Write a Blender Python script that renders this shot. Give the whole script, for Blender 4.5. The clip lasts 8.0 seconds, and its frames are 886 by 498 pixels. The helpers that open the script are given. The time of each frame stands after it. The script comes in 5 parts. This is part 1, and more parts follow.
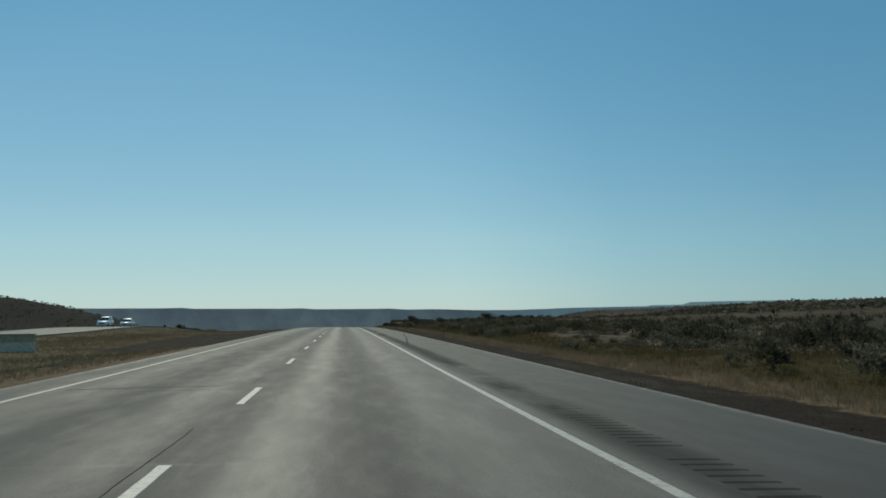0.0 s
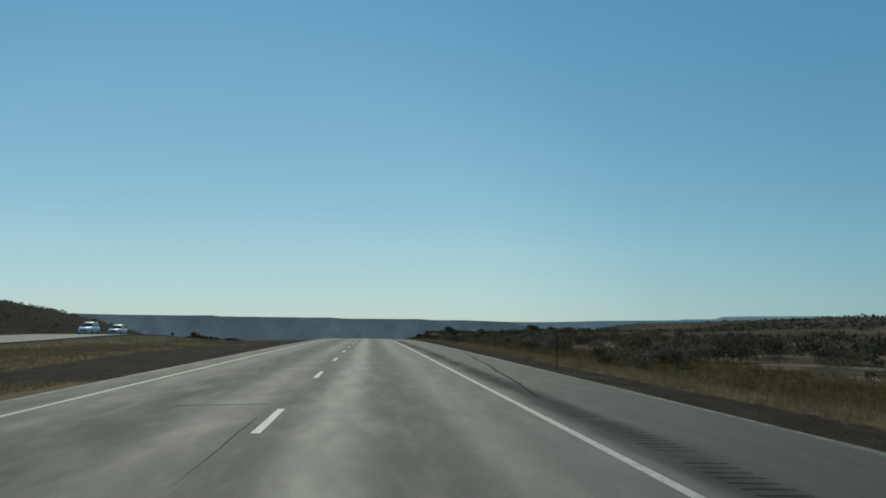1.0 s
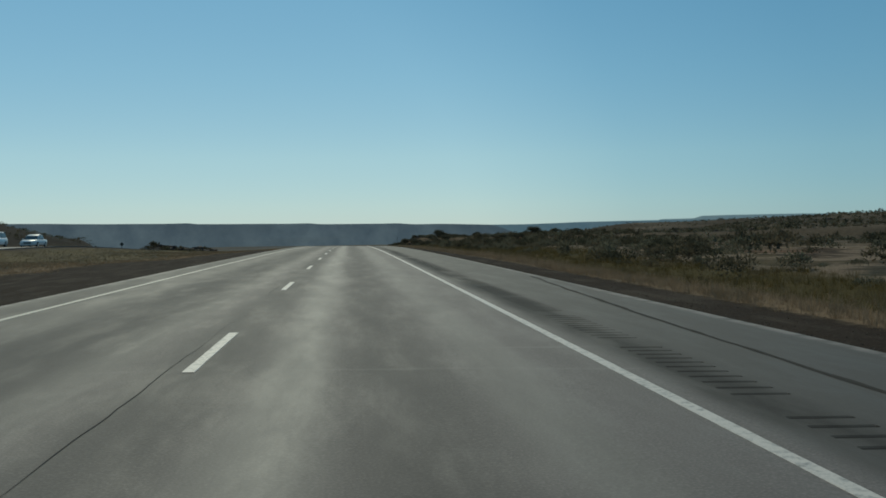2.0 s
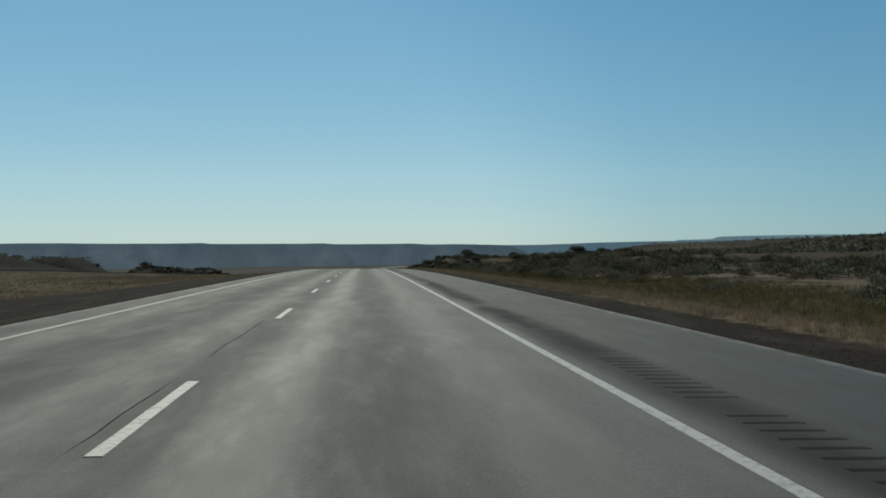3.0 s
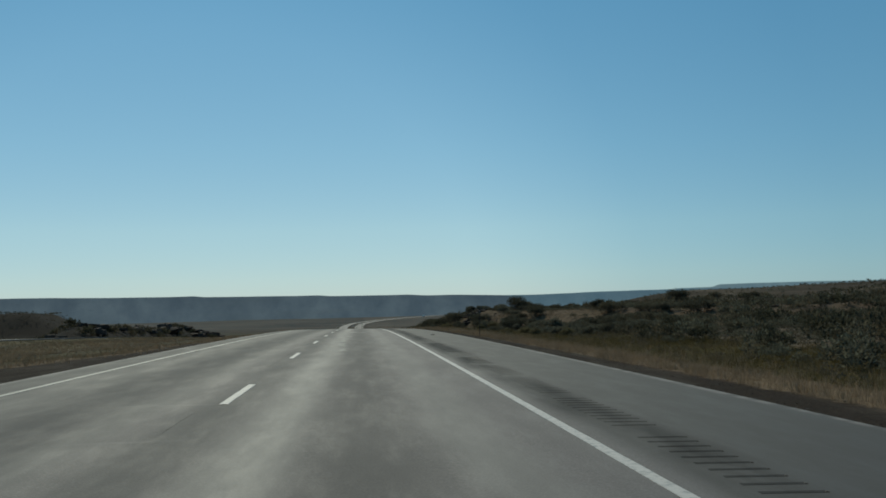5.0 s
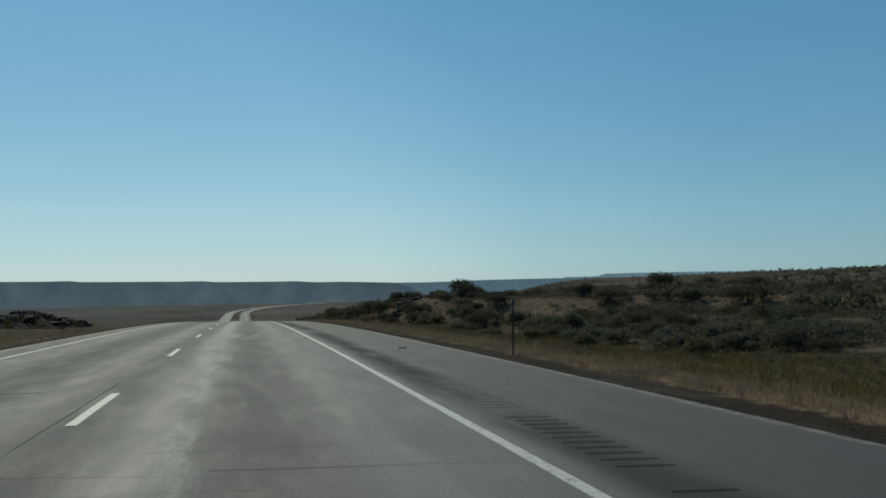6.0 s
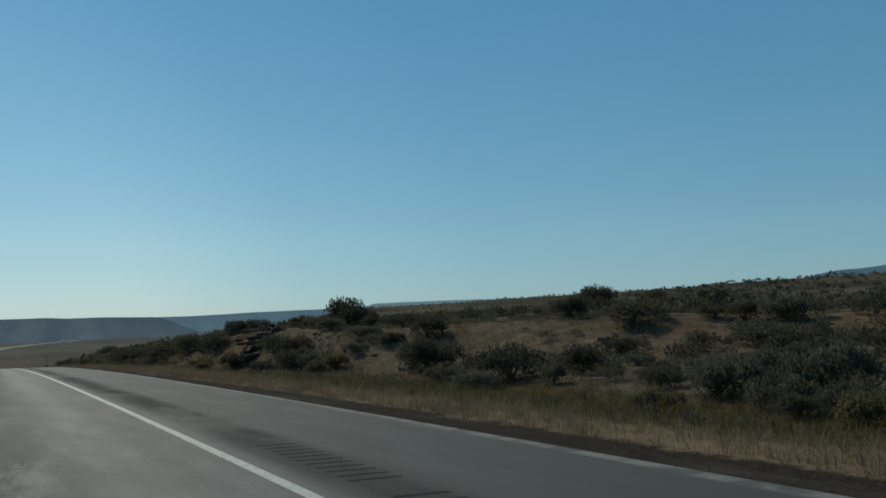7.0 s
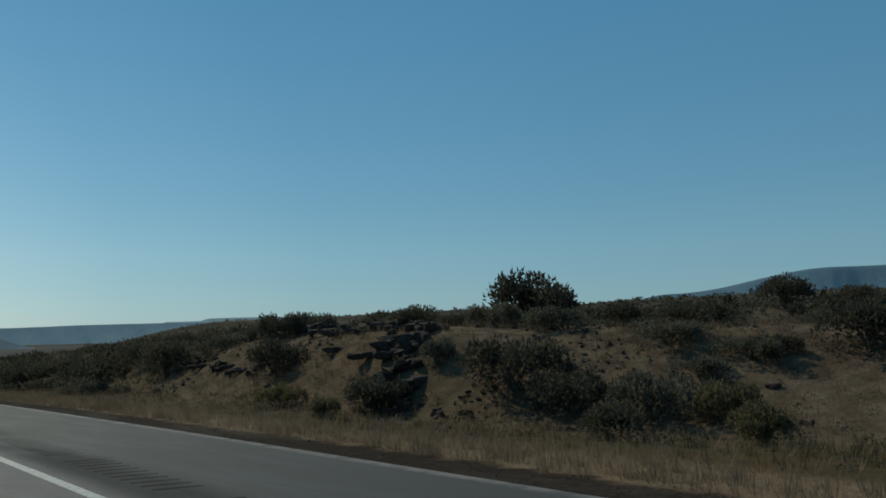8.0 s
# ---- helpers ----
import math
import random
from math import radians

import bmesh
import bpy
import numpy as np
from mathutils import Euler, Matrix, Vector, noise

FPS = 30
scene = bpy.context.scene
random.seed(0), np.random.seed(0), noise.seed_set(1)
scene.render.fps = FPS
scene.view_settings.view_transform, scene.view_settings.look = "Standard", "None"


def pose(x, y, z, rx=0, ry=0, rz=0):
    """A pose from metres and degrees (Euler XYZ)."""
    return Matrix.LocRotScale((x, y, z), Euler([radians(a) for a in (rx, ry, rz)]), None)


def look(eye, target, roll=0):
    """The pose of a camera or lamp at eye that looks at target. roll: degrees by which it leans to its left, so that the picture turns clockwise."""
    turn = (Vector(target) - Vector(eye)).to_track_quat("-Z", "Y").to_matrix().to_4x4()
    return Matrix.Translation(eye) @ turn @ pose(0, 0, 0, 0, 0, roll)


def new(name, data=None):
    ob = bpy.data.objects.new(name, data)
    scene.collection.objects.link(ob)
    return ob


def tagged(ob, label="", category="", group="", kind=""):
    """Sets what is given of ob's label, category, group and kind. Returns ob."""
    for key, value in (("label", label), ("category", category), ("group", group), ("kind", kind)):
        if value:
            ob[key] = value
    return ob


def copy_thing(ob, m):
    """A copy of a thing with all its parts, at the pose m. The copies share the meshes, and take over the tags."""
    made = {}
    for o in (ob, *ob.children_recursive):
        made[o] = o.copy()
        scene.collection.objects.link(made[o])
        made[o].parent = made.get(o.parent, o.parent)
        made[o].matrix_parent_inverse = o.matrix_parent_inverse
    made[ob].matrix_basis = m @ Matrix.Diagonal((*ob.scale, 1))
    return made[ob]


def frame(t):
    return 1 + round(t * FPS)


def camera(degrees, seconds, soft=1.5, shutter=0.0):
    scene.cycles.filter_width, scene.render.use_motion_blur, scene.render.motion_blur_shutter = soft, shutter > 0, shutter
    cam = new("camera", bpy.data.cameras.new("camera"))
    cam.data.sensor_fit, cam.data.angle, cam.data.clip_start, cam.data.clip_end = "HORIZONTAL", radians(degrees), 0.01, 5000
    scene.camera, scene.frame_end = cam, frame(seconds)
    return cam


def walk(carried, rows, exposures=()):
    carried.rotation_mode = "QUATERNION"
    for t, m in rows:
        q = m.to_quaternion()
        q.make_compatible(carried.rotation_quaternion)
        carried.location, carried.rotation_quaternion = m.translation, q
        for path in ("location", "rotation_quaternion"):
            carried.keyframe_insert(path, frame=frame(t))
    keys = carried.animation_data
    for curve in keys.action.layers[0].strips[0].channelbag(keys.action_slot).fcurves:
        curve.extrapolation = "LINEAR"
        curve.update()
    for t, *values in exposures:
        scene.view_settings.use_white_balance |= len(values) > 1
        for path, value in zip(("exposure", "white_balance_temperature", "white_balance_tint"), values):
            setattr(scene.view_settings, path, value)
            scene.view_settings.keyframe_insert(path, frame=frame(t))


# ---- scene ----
# ---------------------------------------------------------------- camera and its way
cam = camera(49.3, 8.0, soft=1.7)

# seconds, x, y, z, heading to the left, tilt up, roll
WAY = [
    (0.0, -0.069, 0.00, 1.290, -6.01, 4.17, -0.65),
    (0.5, -0.143, 13.55, 1.296, -7.76, 7.67, -1.12),
    (1.0, -0.225, 27.10, 1.368, -4.32, 4.83, 0.20),
    (1.2, -0.205, 32.52, 1.375, -4.02, 4.19, -0.37),
    (1.5, -0.161, 40.65, 1.381, -4.23, 2.56, -1.07),
    (1.7, -0.153, 46.07, 1.399, -4.81, 1.84, -1.10),
    (2.0, -0.104, 54.20, 1.425, -5.55, -0.88, -0.83),
    (2.2, -0.060, 59.62, 1.435, -5.37, -0.24, -0.78),
    (3.3, 0.123, 89.43, 1.480, -4.49, 0.60, -0.61),
    (3.5, 0.158, 94.85, 1.487, -4.32, 0.84, -0.56),
    (3.7, 0.197, 100.27, 1.488, -4.42, 0.56, -0.81),
    (4.0, 0.238, 108.40, 1.481, -4.71, 2.28, -1.24),
    (5.5, 0.211, 149.05, 1.449, -5.53, 3.40, -1.12),
    (6.0, 0.142, 162.60, 1.387, -11.60, 2.49, -0.89),
    (6.2, 0.153, 168.02, 1.346, -15.75, 3.29, -0.81),
    (6.5, 0.164, 176.15, 1.276, -21.35, 3.84, -0.86),
    (6.7, 0.132, 181.57, 1.233, -23.42, 3.48, -1.12),
    (7.0, 0.092, 189.70, 1.158, -25.44, 3.95, -2.23),
    (7.2, 0.040, 195.12, 1.087, -27.13, 5.21, -2.31),
    (7.5, -0.037, 203.25, 0.973, -30.11, 5.97, -2.42),
    (7.8, -0.039, 211.38, 0.835, -34.13, 6.58, -1.59),
    (8.0, -0.020, 216.80, 0.782, -35.08, 4.71, -1.30),
]


def aim(x, y, z, yaw, tilt, roll):
    a, b = radians(yaw), radians(tilt)
    way = Vector((-math.sin(a) * math.cos(b), math.cos(a) * math.cos(b), math.sin(b)))
    return look((x, y, z), Vector((x, y, z)) + way, roll)


walk(cam, [(r[0], aim(*r[1:])) for r in WAY],
     [(0.0, 0.0, 6520, -8.5), (2.0, 0.0, 6550, -8.0), (3.5, 0.02, 6500, -5.5), (5.5, 0.0, 6450, -6.0), (6.5, 0.04, 6450, -5.5), (7.2, 0.0, 6450, -5.5), (8.0, -0.05, 6450, -6.0)])

# ---------------------------------------------------------------- daylight: sun ahead, a little to the left
SUN_AZ, SUN_EL = -9.0, 40.0
world = bpy.data.worlds.new("sky")
scene.world = world
world.use_nodes = True
wn = world.node_tree
sky = wn.nodes.new("ShaderNodeTexSky")
sky.sky_type = "NISHITA"
sky.sun_disc = False
sky.sun_elevation = radians(SUN_EL)
sky.sun_rotation = radians(SUN_AZ)
sky.altitude = 1500
sky.air_density, sky.dust_density, sky.ozone_density = 0.85, 0.02, 1.9
veil = wn.nodes.new("ShaderNodeMix")      # thin even haze over the whole sky
veil.data_type = "RGBA"
veil.inputs[0].default_value = 0.34
veil.inputs[7].default_value = (3.7, 7.1, 10.2, 1)
wn.links.new(sky.outputs[0], veil.inputs[6])
# haze greys the sky towards the horizon and whitens it towards the sun
seen = wn.nodes.new("ShaderNodeTexCoord")
height = wn.nodes.new("ShaderNodeSeparateXYZ")
wn.links.new(seen.outputs["Generated"], height.inputs[0])
sunward = wn.nodes.new("ShaderNodeVectorMath")
sunward.operation = "DOT_PRODUCT"
sunward.inputs[1].default_value = (math.sin(radians(SUN_AZ)), math.cos(radians(SUN_AZ)), 0.0)
wn.links.new(seen.outputs["Generated"], sunward.inputs[0])
air = veil.outputs[2]
for fac, stops in ((height.outputs["Z"], ((0.0, (0.93, 0.84, 0.90)), (0.03, (1.08, 0.95, 0.93)), (0.08, (1.20, 1.06, 0.98)), (0.16, (1.10, 1.08, 1.04)), (0.34, (0.90, 1.05, 1.10)))),
                   (sunward.outputs["Value"], ((0.60, (0.64, 0.775, 0.845)), (0.80, (0.685, 0.81, 0.868)), (0.90, (0.80, 0.893, 0.928)), (0.96, (1.015, 1.03, 1.02)), (0.99, (1.015, 1.02, 1.005))))):
    tone = wn.nodes.new("ShaderNodeValToRGB")
    els = tone.color_ramp.elements
    while len(els) < len(stops):
        els.new(0.5)
    for e, (p, c) in zip(els, stops):
        e.position, e.color = p, (*c, 1)
    wn.links.new(fac, tone.inputs[0])
    times = wn.nodes.new("ShaderNodeMix")
    times.data_type, times.blend_type = "RGBA", "MULTIPLY"
    times.inputs[0].default_value = 1.0
    wn.links.new(air, times.inputs[6])
    wn.links.new(tone.outputs[0], times.inputs[7])
    air = times.outputs[2]
wn.links.new(air, wn.nodes["Background"].inputs[0])
wn.nodes["Background"].inputs[1].default_value = 0.068
sun_data = bpy.data.lights.new("sun", "SUN")
sun_data.energy, sun_data.angle, sun_data.color = 2.65, radians(0.6), (1.0, 0.885, 0.745)
sun = new("sun", sun_data)
sa, se = radians(SUN_AZ), radians(SUN_EL)
sun_from = Vector((math.sin(sa) * math.cos(se), math.cos(sa) * math.cos(se), math.sin(se)))
sun.matrix_world = look(sun_from * 50, (0, 0, 0))

rng = np.random.default_rng(7)

# ---------------------------------------------------------------- materials


def material(name, rough=0.9, gloss=0.3, metal=0.0):
    m = bpy.data.materials.new(name)
    m.use_nodes = True
    b = m.node_tree.nodes["Principled BSDF"]
    b.inputs["Roughness"].default_value = rough
    b.inputs["Specular IOR Level"].default_value = gloss
    b.inputs["Metallic"].default_value = metal
    return m, m.node_tree, b


def node(nt, kind, **inputs):
    n = nt.nodes.new(kind)
    for key, value in inputs.items():
        key = key.replace("_", " ")
        if hasattr(value, "is_output"):
            nt.links.new(value, n.inputs[key])
        else:
            n.inputs[key].default_value = value
    return n


def place(nt):
    return nt.nodes.new("ShaderNodeNewGeometry").outputs["Position"]


def stretch(nt, vec, scale):
    n = nt.nodes.new("ShaderNodeMapping")
    nt.links.new(vec, n.inputs["Vector"])
    n.inputs["Scale"].default_value = scale
    return n.outputs[0]


def grain(nt, vec, scale, detail=4.0, rough=0.55):
    return node(nt, "ShaderNodeTexNoise", Vector=vec, Scale=scale, Detail=detail, Roughness=rough).outputs["Fac"]


def ramp(nt, fac, *stops):
    n = nt.nodes.new("ShaderNodeValToRGB")
    nt.links.new(fac, n.inputs[0])
    els = n.color_ramp.elements
    while len(els) < len(stops):
        els.new(0.5)
    for e, (p, c) in zip(els, stops):
        e.position = p
        e.color = (*c, 1) if len(c) == 3 else c
    return n.outputs[0]


def blend(nt, fac, a, b, mode="MIX"):
    n = nt.nodes.new("ShaderNodeMix")
    n.data_type, n.blend_type = "RGBA", mode
    for slot, v in ((0, fac), (6, a), (7, b)):
        if hasattr(v, "is_output"):
            nt.links.new(v, n.inputs[slot])
        else:
            n.inputs[slot].default_value = v if slot == 0 else (*v, 1)
    return n.outputs[2]


def calc(nt, op, a, b=0.0, c=None):
    n = nt.nodes.new("ShaderNodeMath")
    n.operation = op
    for i, v in enumerate((a, b) if c is None else (a, b, c)):
        if hasattr(v, "is_output"):
            nt.links.new(v, n.inputs[i])
        else:
            n.inputs[i].default_value = v
    return n.outputs[0]


def span(nt, v, lo, hi, a=0.0, b=1.0):
    n = node(nt, "ShaderNodeMapRange", Value=v, From_Min=lo, From_Max=hi, To_Min=a, To_Max=b)
    n.interpolation_type = "SMOOTHSTEP"
    return n.outputs[0]


def relief(nt, b, height, strength, distance=0.02):
    n = node(nt, "ShaderNodeBump", Height=height, Strength=strength, Distance=distance)
    nt.links.new(n.outputs[0], b.inputs["Normal"])


def island(nt):
    return nt.nodes.new("ShaderNodeNewGeometry").outputs["Random Per Island"]


def each(nt):
    return nt.nodes.new("ShaderNodeObjectInfo").outputs["Random"]


def axis(nt, vec):
    return node(nt, "ShaderNodeSeparateXYZ", Vector=vec).outputs


X_RIGHT, X_DASH, X_LEFT = 2.29, -1.51, -5.13      # right line, lane dashes, left line
X_EDGE, X_INNER = 5.44, -6.18                     # edges of the pavement
OPP_A, OPP_B = -42.0, -30.6                       # the other carriageway


def road_material():
    m, nt, b = material("worn_asphalt", 0.8, 0.30)
    p = place(nt)
    x = axis(nt, p)["X"]
    fine = grain(nt, p, 55.0, 3.0)
    pebble = grain(nt, p, 9.0, 5.0)
    streak = grain(nt, stretch(nt, p, (1.1, 0.07, 1)), 1.0, 4.0, 0.55)
    cloud = grain(nt, stretch(nt, p, (0.45, 0.10, 1)), 1.0, 5.0, 0.6)
    base = ramp(nt, fine, (0.30, (0.078, 0.066, 0.063)), (0.55, (0.109, 0.092, 0.088)), (0.75, (0.167, 0.142, 0.135)))
    base = blend(nt, span(nt, cloud, 0.46, 0.70, 0.0, 0.08), base, (0.070, 0.065, 0.057))
    base = blend(nt, span(nt, cloud, 0.50, 0.30, 0.0, 0.08), base, (0.19, 0.178, 0.154))
    wob = calc(nt, "MULTIPLY", calc(nt, "SUBTRACT", streak, 0.5), 0.45)
    xw = calc(nt, "ADD", x, wob)
    patchy = calc(nt, "MULTIPLY", span(nt, streak, 0.25, 0.6, 0.82, 1.0), span(nt, grain(nt, stretch(nt, p, (1.2, 0.5, 1)), 1.0, 6.0, 0.65), 0.35, 0.6, 0.82, 1.0))
    rough = 0.76
    # oil drip along the middle of each lane, polished paler wheel tracks beside it
    for mid, width, much, tone, polish in (
            (0.28, 0.80, 0.54, (0.042, 0.037, 0.033), 0.12), (-3.35, 1.25, 0.58, (0.045, 0.040, 0.038), 0.14),
            (X_DASH + 0.05, 0.75, 0.50, (0.050, 0.046, 0.040), 0.12), 
            (-5.6, 0.5, 0.35, (0.055, 0.051, 0.045), 0.08),
            (-0.66, 0.55, 0.42, (0.215, 0.202, 0.176), -0.14), (1.25, 0.5, 0.32, (0.19, 0.178, 0.155), -0.07),
            (-4.4, 0.5, 0.22, (0.15, 0.140, 0.125), -0.06), (-2.42, 0.42, 0.26, (0.16, 0.150, 0.132), -0.08)):
        d = calc(nt, "ABSOLUTE", calc(nt, "SUBTRACT", xw, mid))
        f = calc(nt, "MULTIPLY", span(nt, d, 0.06, width, much, 0.0), patchy)
        base = blend(nt, f, base, tone)
        rough = calc(nt, "ADD", rough, calc(nt, "MULTIPLY", f, polish))
    # mottled wear: pale polished patches and darker stains a hand to a pace across
    blot = grain(nt, stretch(nt, p, (2.2, 0.40, 1)), 1.0, 7.0, 0.72)
    base = blend(nt, span(nt, blot, 0.50, 0.72, 0.0, 0.10), base, (0.21, 0.192, 0.172))
    base = blend(nt, span(nt, blot, 0.48, 0.30, 0.0, 0.14), base, (0.052, 0.046, 0.042))
    rough = calc(nt, "ADD", rough, span(nt, blot, 0.40, 0.66, 0.03, -0.05))
    # pale crossways wear
    cross = grain(nt, stretch(nt, p, (0.16, 1.9, 1)), 1.0, 3.0)
    base = blend(nt, span(nt, cross, 0.64, 0.76, 0.0, 0.18), base, (0.24, 0.22, 0.198))
    # a pale dusty streak where mud was dragged along the wheel track, and a chalky patch
    y = axis(nt, p)["Y"]
    line = calc(nt, "MULTIPLY_ADD", calc(nt, "SINE", calc(nt, "MULTIPLY", y, 0.35)), 0.09, -0.36)
    drag = calc(nt, "MULTIPLY", span(nt, calc(nt, "ABSOLUTE", calc(nt, "SUBTRACT", xw, line)), 0.04, 0.22, 0.55, 0.0), calc(nt, "MULTIPLY", span(nt, y, 161.0, 167.0), span(nt, y, 182.0, 188.0, 1.0, 0.0)))
    chalk = calc(nt, "MULTIPLY", span(nt, calc(nt, "ABSOLUTE", calc(nt, "SUBTRACT", x, 0.05)), 0.2, 0.75, 0.5, 0.0), span(nt, calc(nt, "ABSOLUTE", calc(nt, "SUBTRACT", y, 198.5)), 1.0, 4.5, 1.0, 0.0))
    base = blend(nt, calc(nt, "MULTIPLY", calc(nt, "MAXIMUM", drag, chalk), span(nt, blot, 0.38, 0.58)), base, (0.26, 0.245, 0.22))
    # the shoulder: plainer
    base = blend(nt, span(nt, x, X_RIGHT + 0.1, X_RIGHT + 0.4, 0.0, 0.82), base, (0.035, 0.0305, 0.027))
    # rubber and oil smeared along the shoulder beside the grooves
    smear = calc(nt, "MULTIPLY", span(nt, calc(nt, "ABSOLUTE", calc(nt, "SUBTRACT", xw, X_RIGHT + 0.62)), 0.08, 0.56, 0.74, 0.0), span(nt, grain(nt, stretch(nt, p, (0.8, 0.16, 1)), 1.0, 5.0, 0.6), 0.38, 0.54, 0.2, 1.0))
    base = blend(nt, smear, base, (0.012, 0.010, 0.009))
    rough = calc(nt, "ADD", rough, calc(nt, "MULTIPLY", smear, 0.24))
    base = blend(nt, span(nt, x, X_LEFT + 0.3, X_LEFT - 0.2, 0.0, 0.78), base, (0.042, 0.036, 0.033))
    # darker left lane, in part the lens's corner fall-off put into the colour
    base = blend(nt, span(nt, x, -1.7, -3.2, 0.0, 0.58), base, (0.040, 0.036, 0.034))
    # dust and broken lip along the edges of the pavement
    lip = calc(nt, "MAXIMUM", span(nt, xw, X_EDGE - 0.22, X_EDGE - 0.06), span(nt, xw, X_INNER + 0.22, X_INNER + 0.06))
    base = blend(nt, calc(nt, "MULTIPLY", lip, span(nt, grain(nt, p, 3.0, 5.0), 0.35, 0.6, 0.1, 0.75)), base, (0.20, 0.172, 0.158))
    nt.links.new(base, b.inputs["Base Color"])
    nt.links.new(rough, b.inputs["Roughness"])
    relief(nt, b, calc(nt, "ADD", fine, pebble), 0.3, 0.006)
    return m


def paint_material(name, colour, wear):
    m, nt, b = material(name, 0.6, 0.3)
    p = place(nt)
    worn = grain(nt, p, 14.0, 6.0, 0.7)
    c = ramp(nt, worn, (0.30, (0.16, 0.16, 0.155)), (0.30 + wear, colour), (0.9, tuple(v * 0.88 for v in colour)))
    nt.links.new(c, b.inputs["Base Color"])
    relief(nt, b, grain(nt, p, 60.0), 0.25, 0.004)
    return m


def ground_material():
    m, nt, b = material("dry_ground", 0.95, 0.03)
    p = place(nt)
    xyz = axis(nt, p)
    x, y = xyz["X"], xyz["Y"]
    big = grain(nt, p, 0.018, 5.0, 0.6)
    mid = grain(nt, p, 0.16, 5.0, 0.6)
    small = grain(nt, p, 1.7, 5.0, 0.65)
    fine = grain(nt, p, 16.0, 4.0, 0.7)
    soil = ramp(nt, small, (0.30, (0.034, 0.024, 0.018)), (0.52, (0.062, 0.044, 0.032)), (0.72, (0.125, 0.092, 0.066)))
    straw = ramp(nt, small, (0.28, (0.046, 0.034, 0.021)), (0.6, (0.092, 0.069, 0.041)))
    scrub = ramp(nt, small, (0.30, (0.034, 0.031, 0.023)), (0.65, (0.064, 0.057, 0.041)))
    col = blend(nt, span(nt, mid, 0.44, 0.58), soil, straw)
    col = blend(nt, span(nt, big, 0.46, 0.60, 0.0, 0.75), col, scrub)
    mid_far = grain(nt, p, 0.006, 5.0, 0.6)
    far = span(nt, y, 500.0, 1100.0, 0.0, 0.8)
    wide = ramp(nt, big, (0.3, (0.024, 0.022, 0.020)), (0.5, (0.044, 0.037, 0.030)), (0.68, (0.095, 0.074, 0.052)))
    col = blend(nt, far, col, wide)
    out_there = span(nt, y, 1250.0, 1700.0, 0.0, 0.85)
    col = blend(nt, out_there, col, ramp(nt, mid_far, (0.35, (0.042, 0.045, 0.046)), (0.62, (0.092, 0.086, 0.076))))
    pink = calc(nt, "MULTIPLY", span(nt, grain(nt, p, 0.35, 4.0, 0.6), 0.46, 0.56, 0.0, 0.72), calc(nt, "MULTIPLY", span(nt, x, 9.5, 12.0), span(nt, x, 40.0, 60.0, 1.0, 0.45)))
    pink = calc(nt, "MULTIPLY", pink, span(nt, y, 160.0, 184.0, 1.0, 0.45))
    col = blend(nt, pink, col, ramp(nt, fine, (0.3, (0.120, 0.086, 0.062)), (0.7, (0.27, 0.200, 0.145))))
    red = blend(nt, span(nt, grain(nt, p, 0.09, 3.0), 0.55, 0.66, 0.0, 0.55), col, (0.15, 0.078, 0.050))
    col = red
    west = calc(nt, "MULTIPLY", span(nt, calc(nt, "MULTIPLY", x, -1.0), 43.0, 50.0, 0.0, 0.9), span(nt, y, 900.0, 1200.0, 1.0, 0.0))
    col = blend(nt, west, col, ramp(nt, small, (0.3, (0.040, 0.036, 0.025)), (0.65, (0.075, 0.066, 0.046))))
    # the mound beyond the far carriageway is black lava cinder
    ring = calc(nt, "ADD", calc(nt, "POWER", calc(nt, "MULTIPLY", calc(nt, "ADD", x, 79.0), 1 / 52), 2.0), calc(nt, "POWER", calc(nt, "MULTIPLY", calc(nt, "ADD", y, -210.0), 1 / 72), 2.0))
    ring2 = calc(nt, "ADD", calc(nt, "POWER", calc(nt, "MULTIPLY", calc(nt, "ADD", x, 200.0), 1 / 50), 2.0), calc(nt, "POWER", calc(nt, "MULTIPLY", calc(nt, "ADD", y, -745.0), 1 / 70), 2.0))
    ring = calc(nt, "MINIMUM", ring, ring2)
    crest = calc(nt, "ABSOLUTE", calc(nt, "ADD", x, calc(nt, "MULTIPLY_ADD", y, 0.0448, 36.7)))
    lava = calc(nt, "MULTIPLY", span(nt, crest, 3.5, 6.0, 0.0, 1.0), 1.0)
    lava = calc(nt, "MAXIMUM", lava, calc(nt, "MAXIMUM", span(nt, y, 286.0, 296.0, 1.0, 0.0), span(nt, y, 560.0, 600.0)))
    ring = calc(nt, "MINIMUM", ring, calc(nt, "MULTIPLY", lava, 2.0))
    cinder = calc(nt, "MULTIPLY", span(nt, ring, 0.75, 1.05, 1.0, 0.0), span(nt, calc(nt, "MULTIPLY", x, -1.0), 43.5, 46.0))
    col = blend(nt, cinder, col, ramp(nt, small, (0.3, (0.015, 0.0125, 0.0115)), (0.65, (0.031, 0.026, 0.022))))
    # the slope of the plateau: dull brown, banded with darker scrub
    upland = calc(nt, "MULTIPLY", span(nt, x, 26.0, 48.0, 0.0, 0.8), span(nt, y, 600.0, 800.0, 1.0, 0.0))
    col = blend(nt, upland, col, ramp(nt, grain(nt, stretch(nt, p, (0.05, 0.012, 0.5)), 1.0, 6.0, 0.65), (0.36, (0.030, 0.025, 0.019)), (0.52, (0.062, 0.048, 0.035)), (0.68, (0.120, 0.090, 0.065))))
    # dry straw-coloured soil on the sunny bank
    across = calc(nt, "ADD", calc(nt, "MULTIPLY", x, 0.78), calc(nt, "MULTIPLY", y, 0.62))
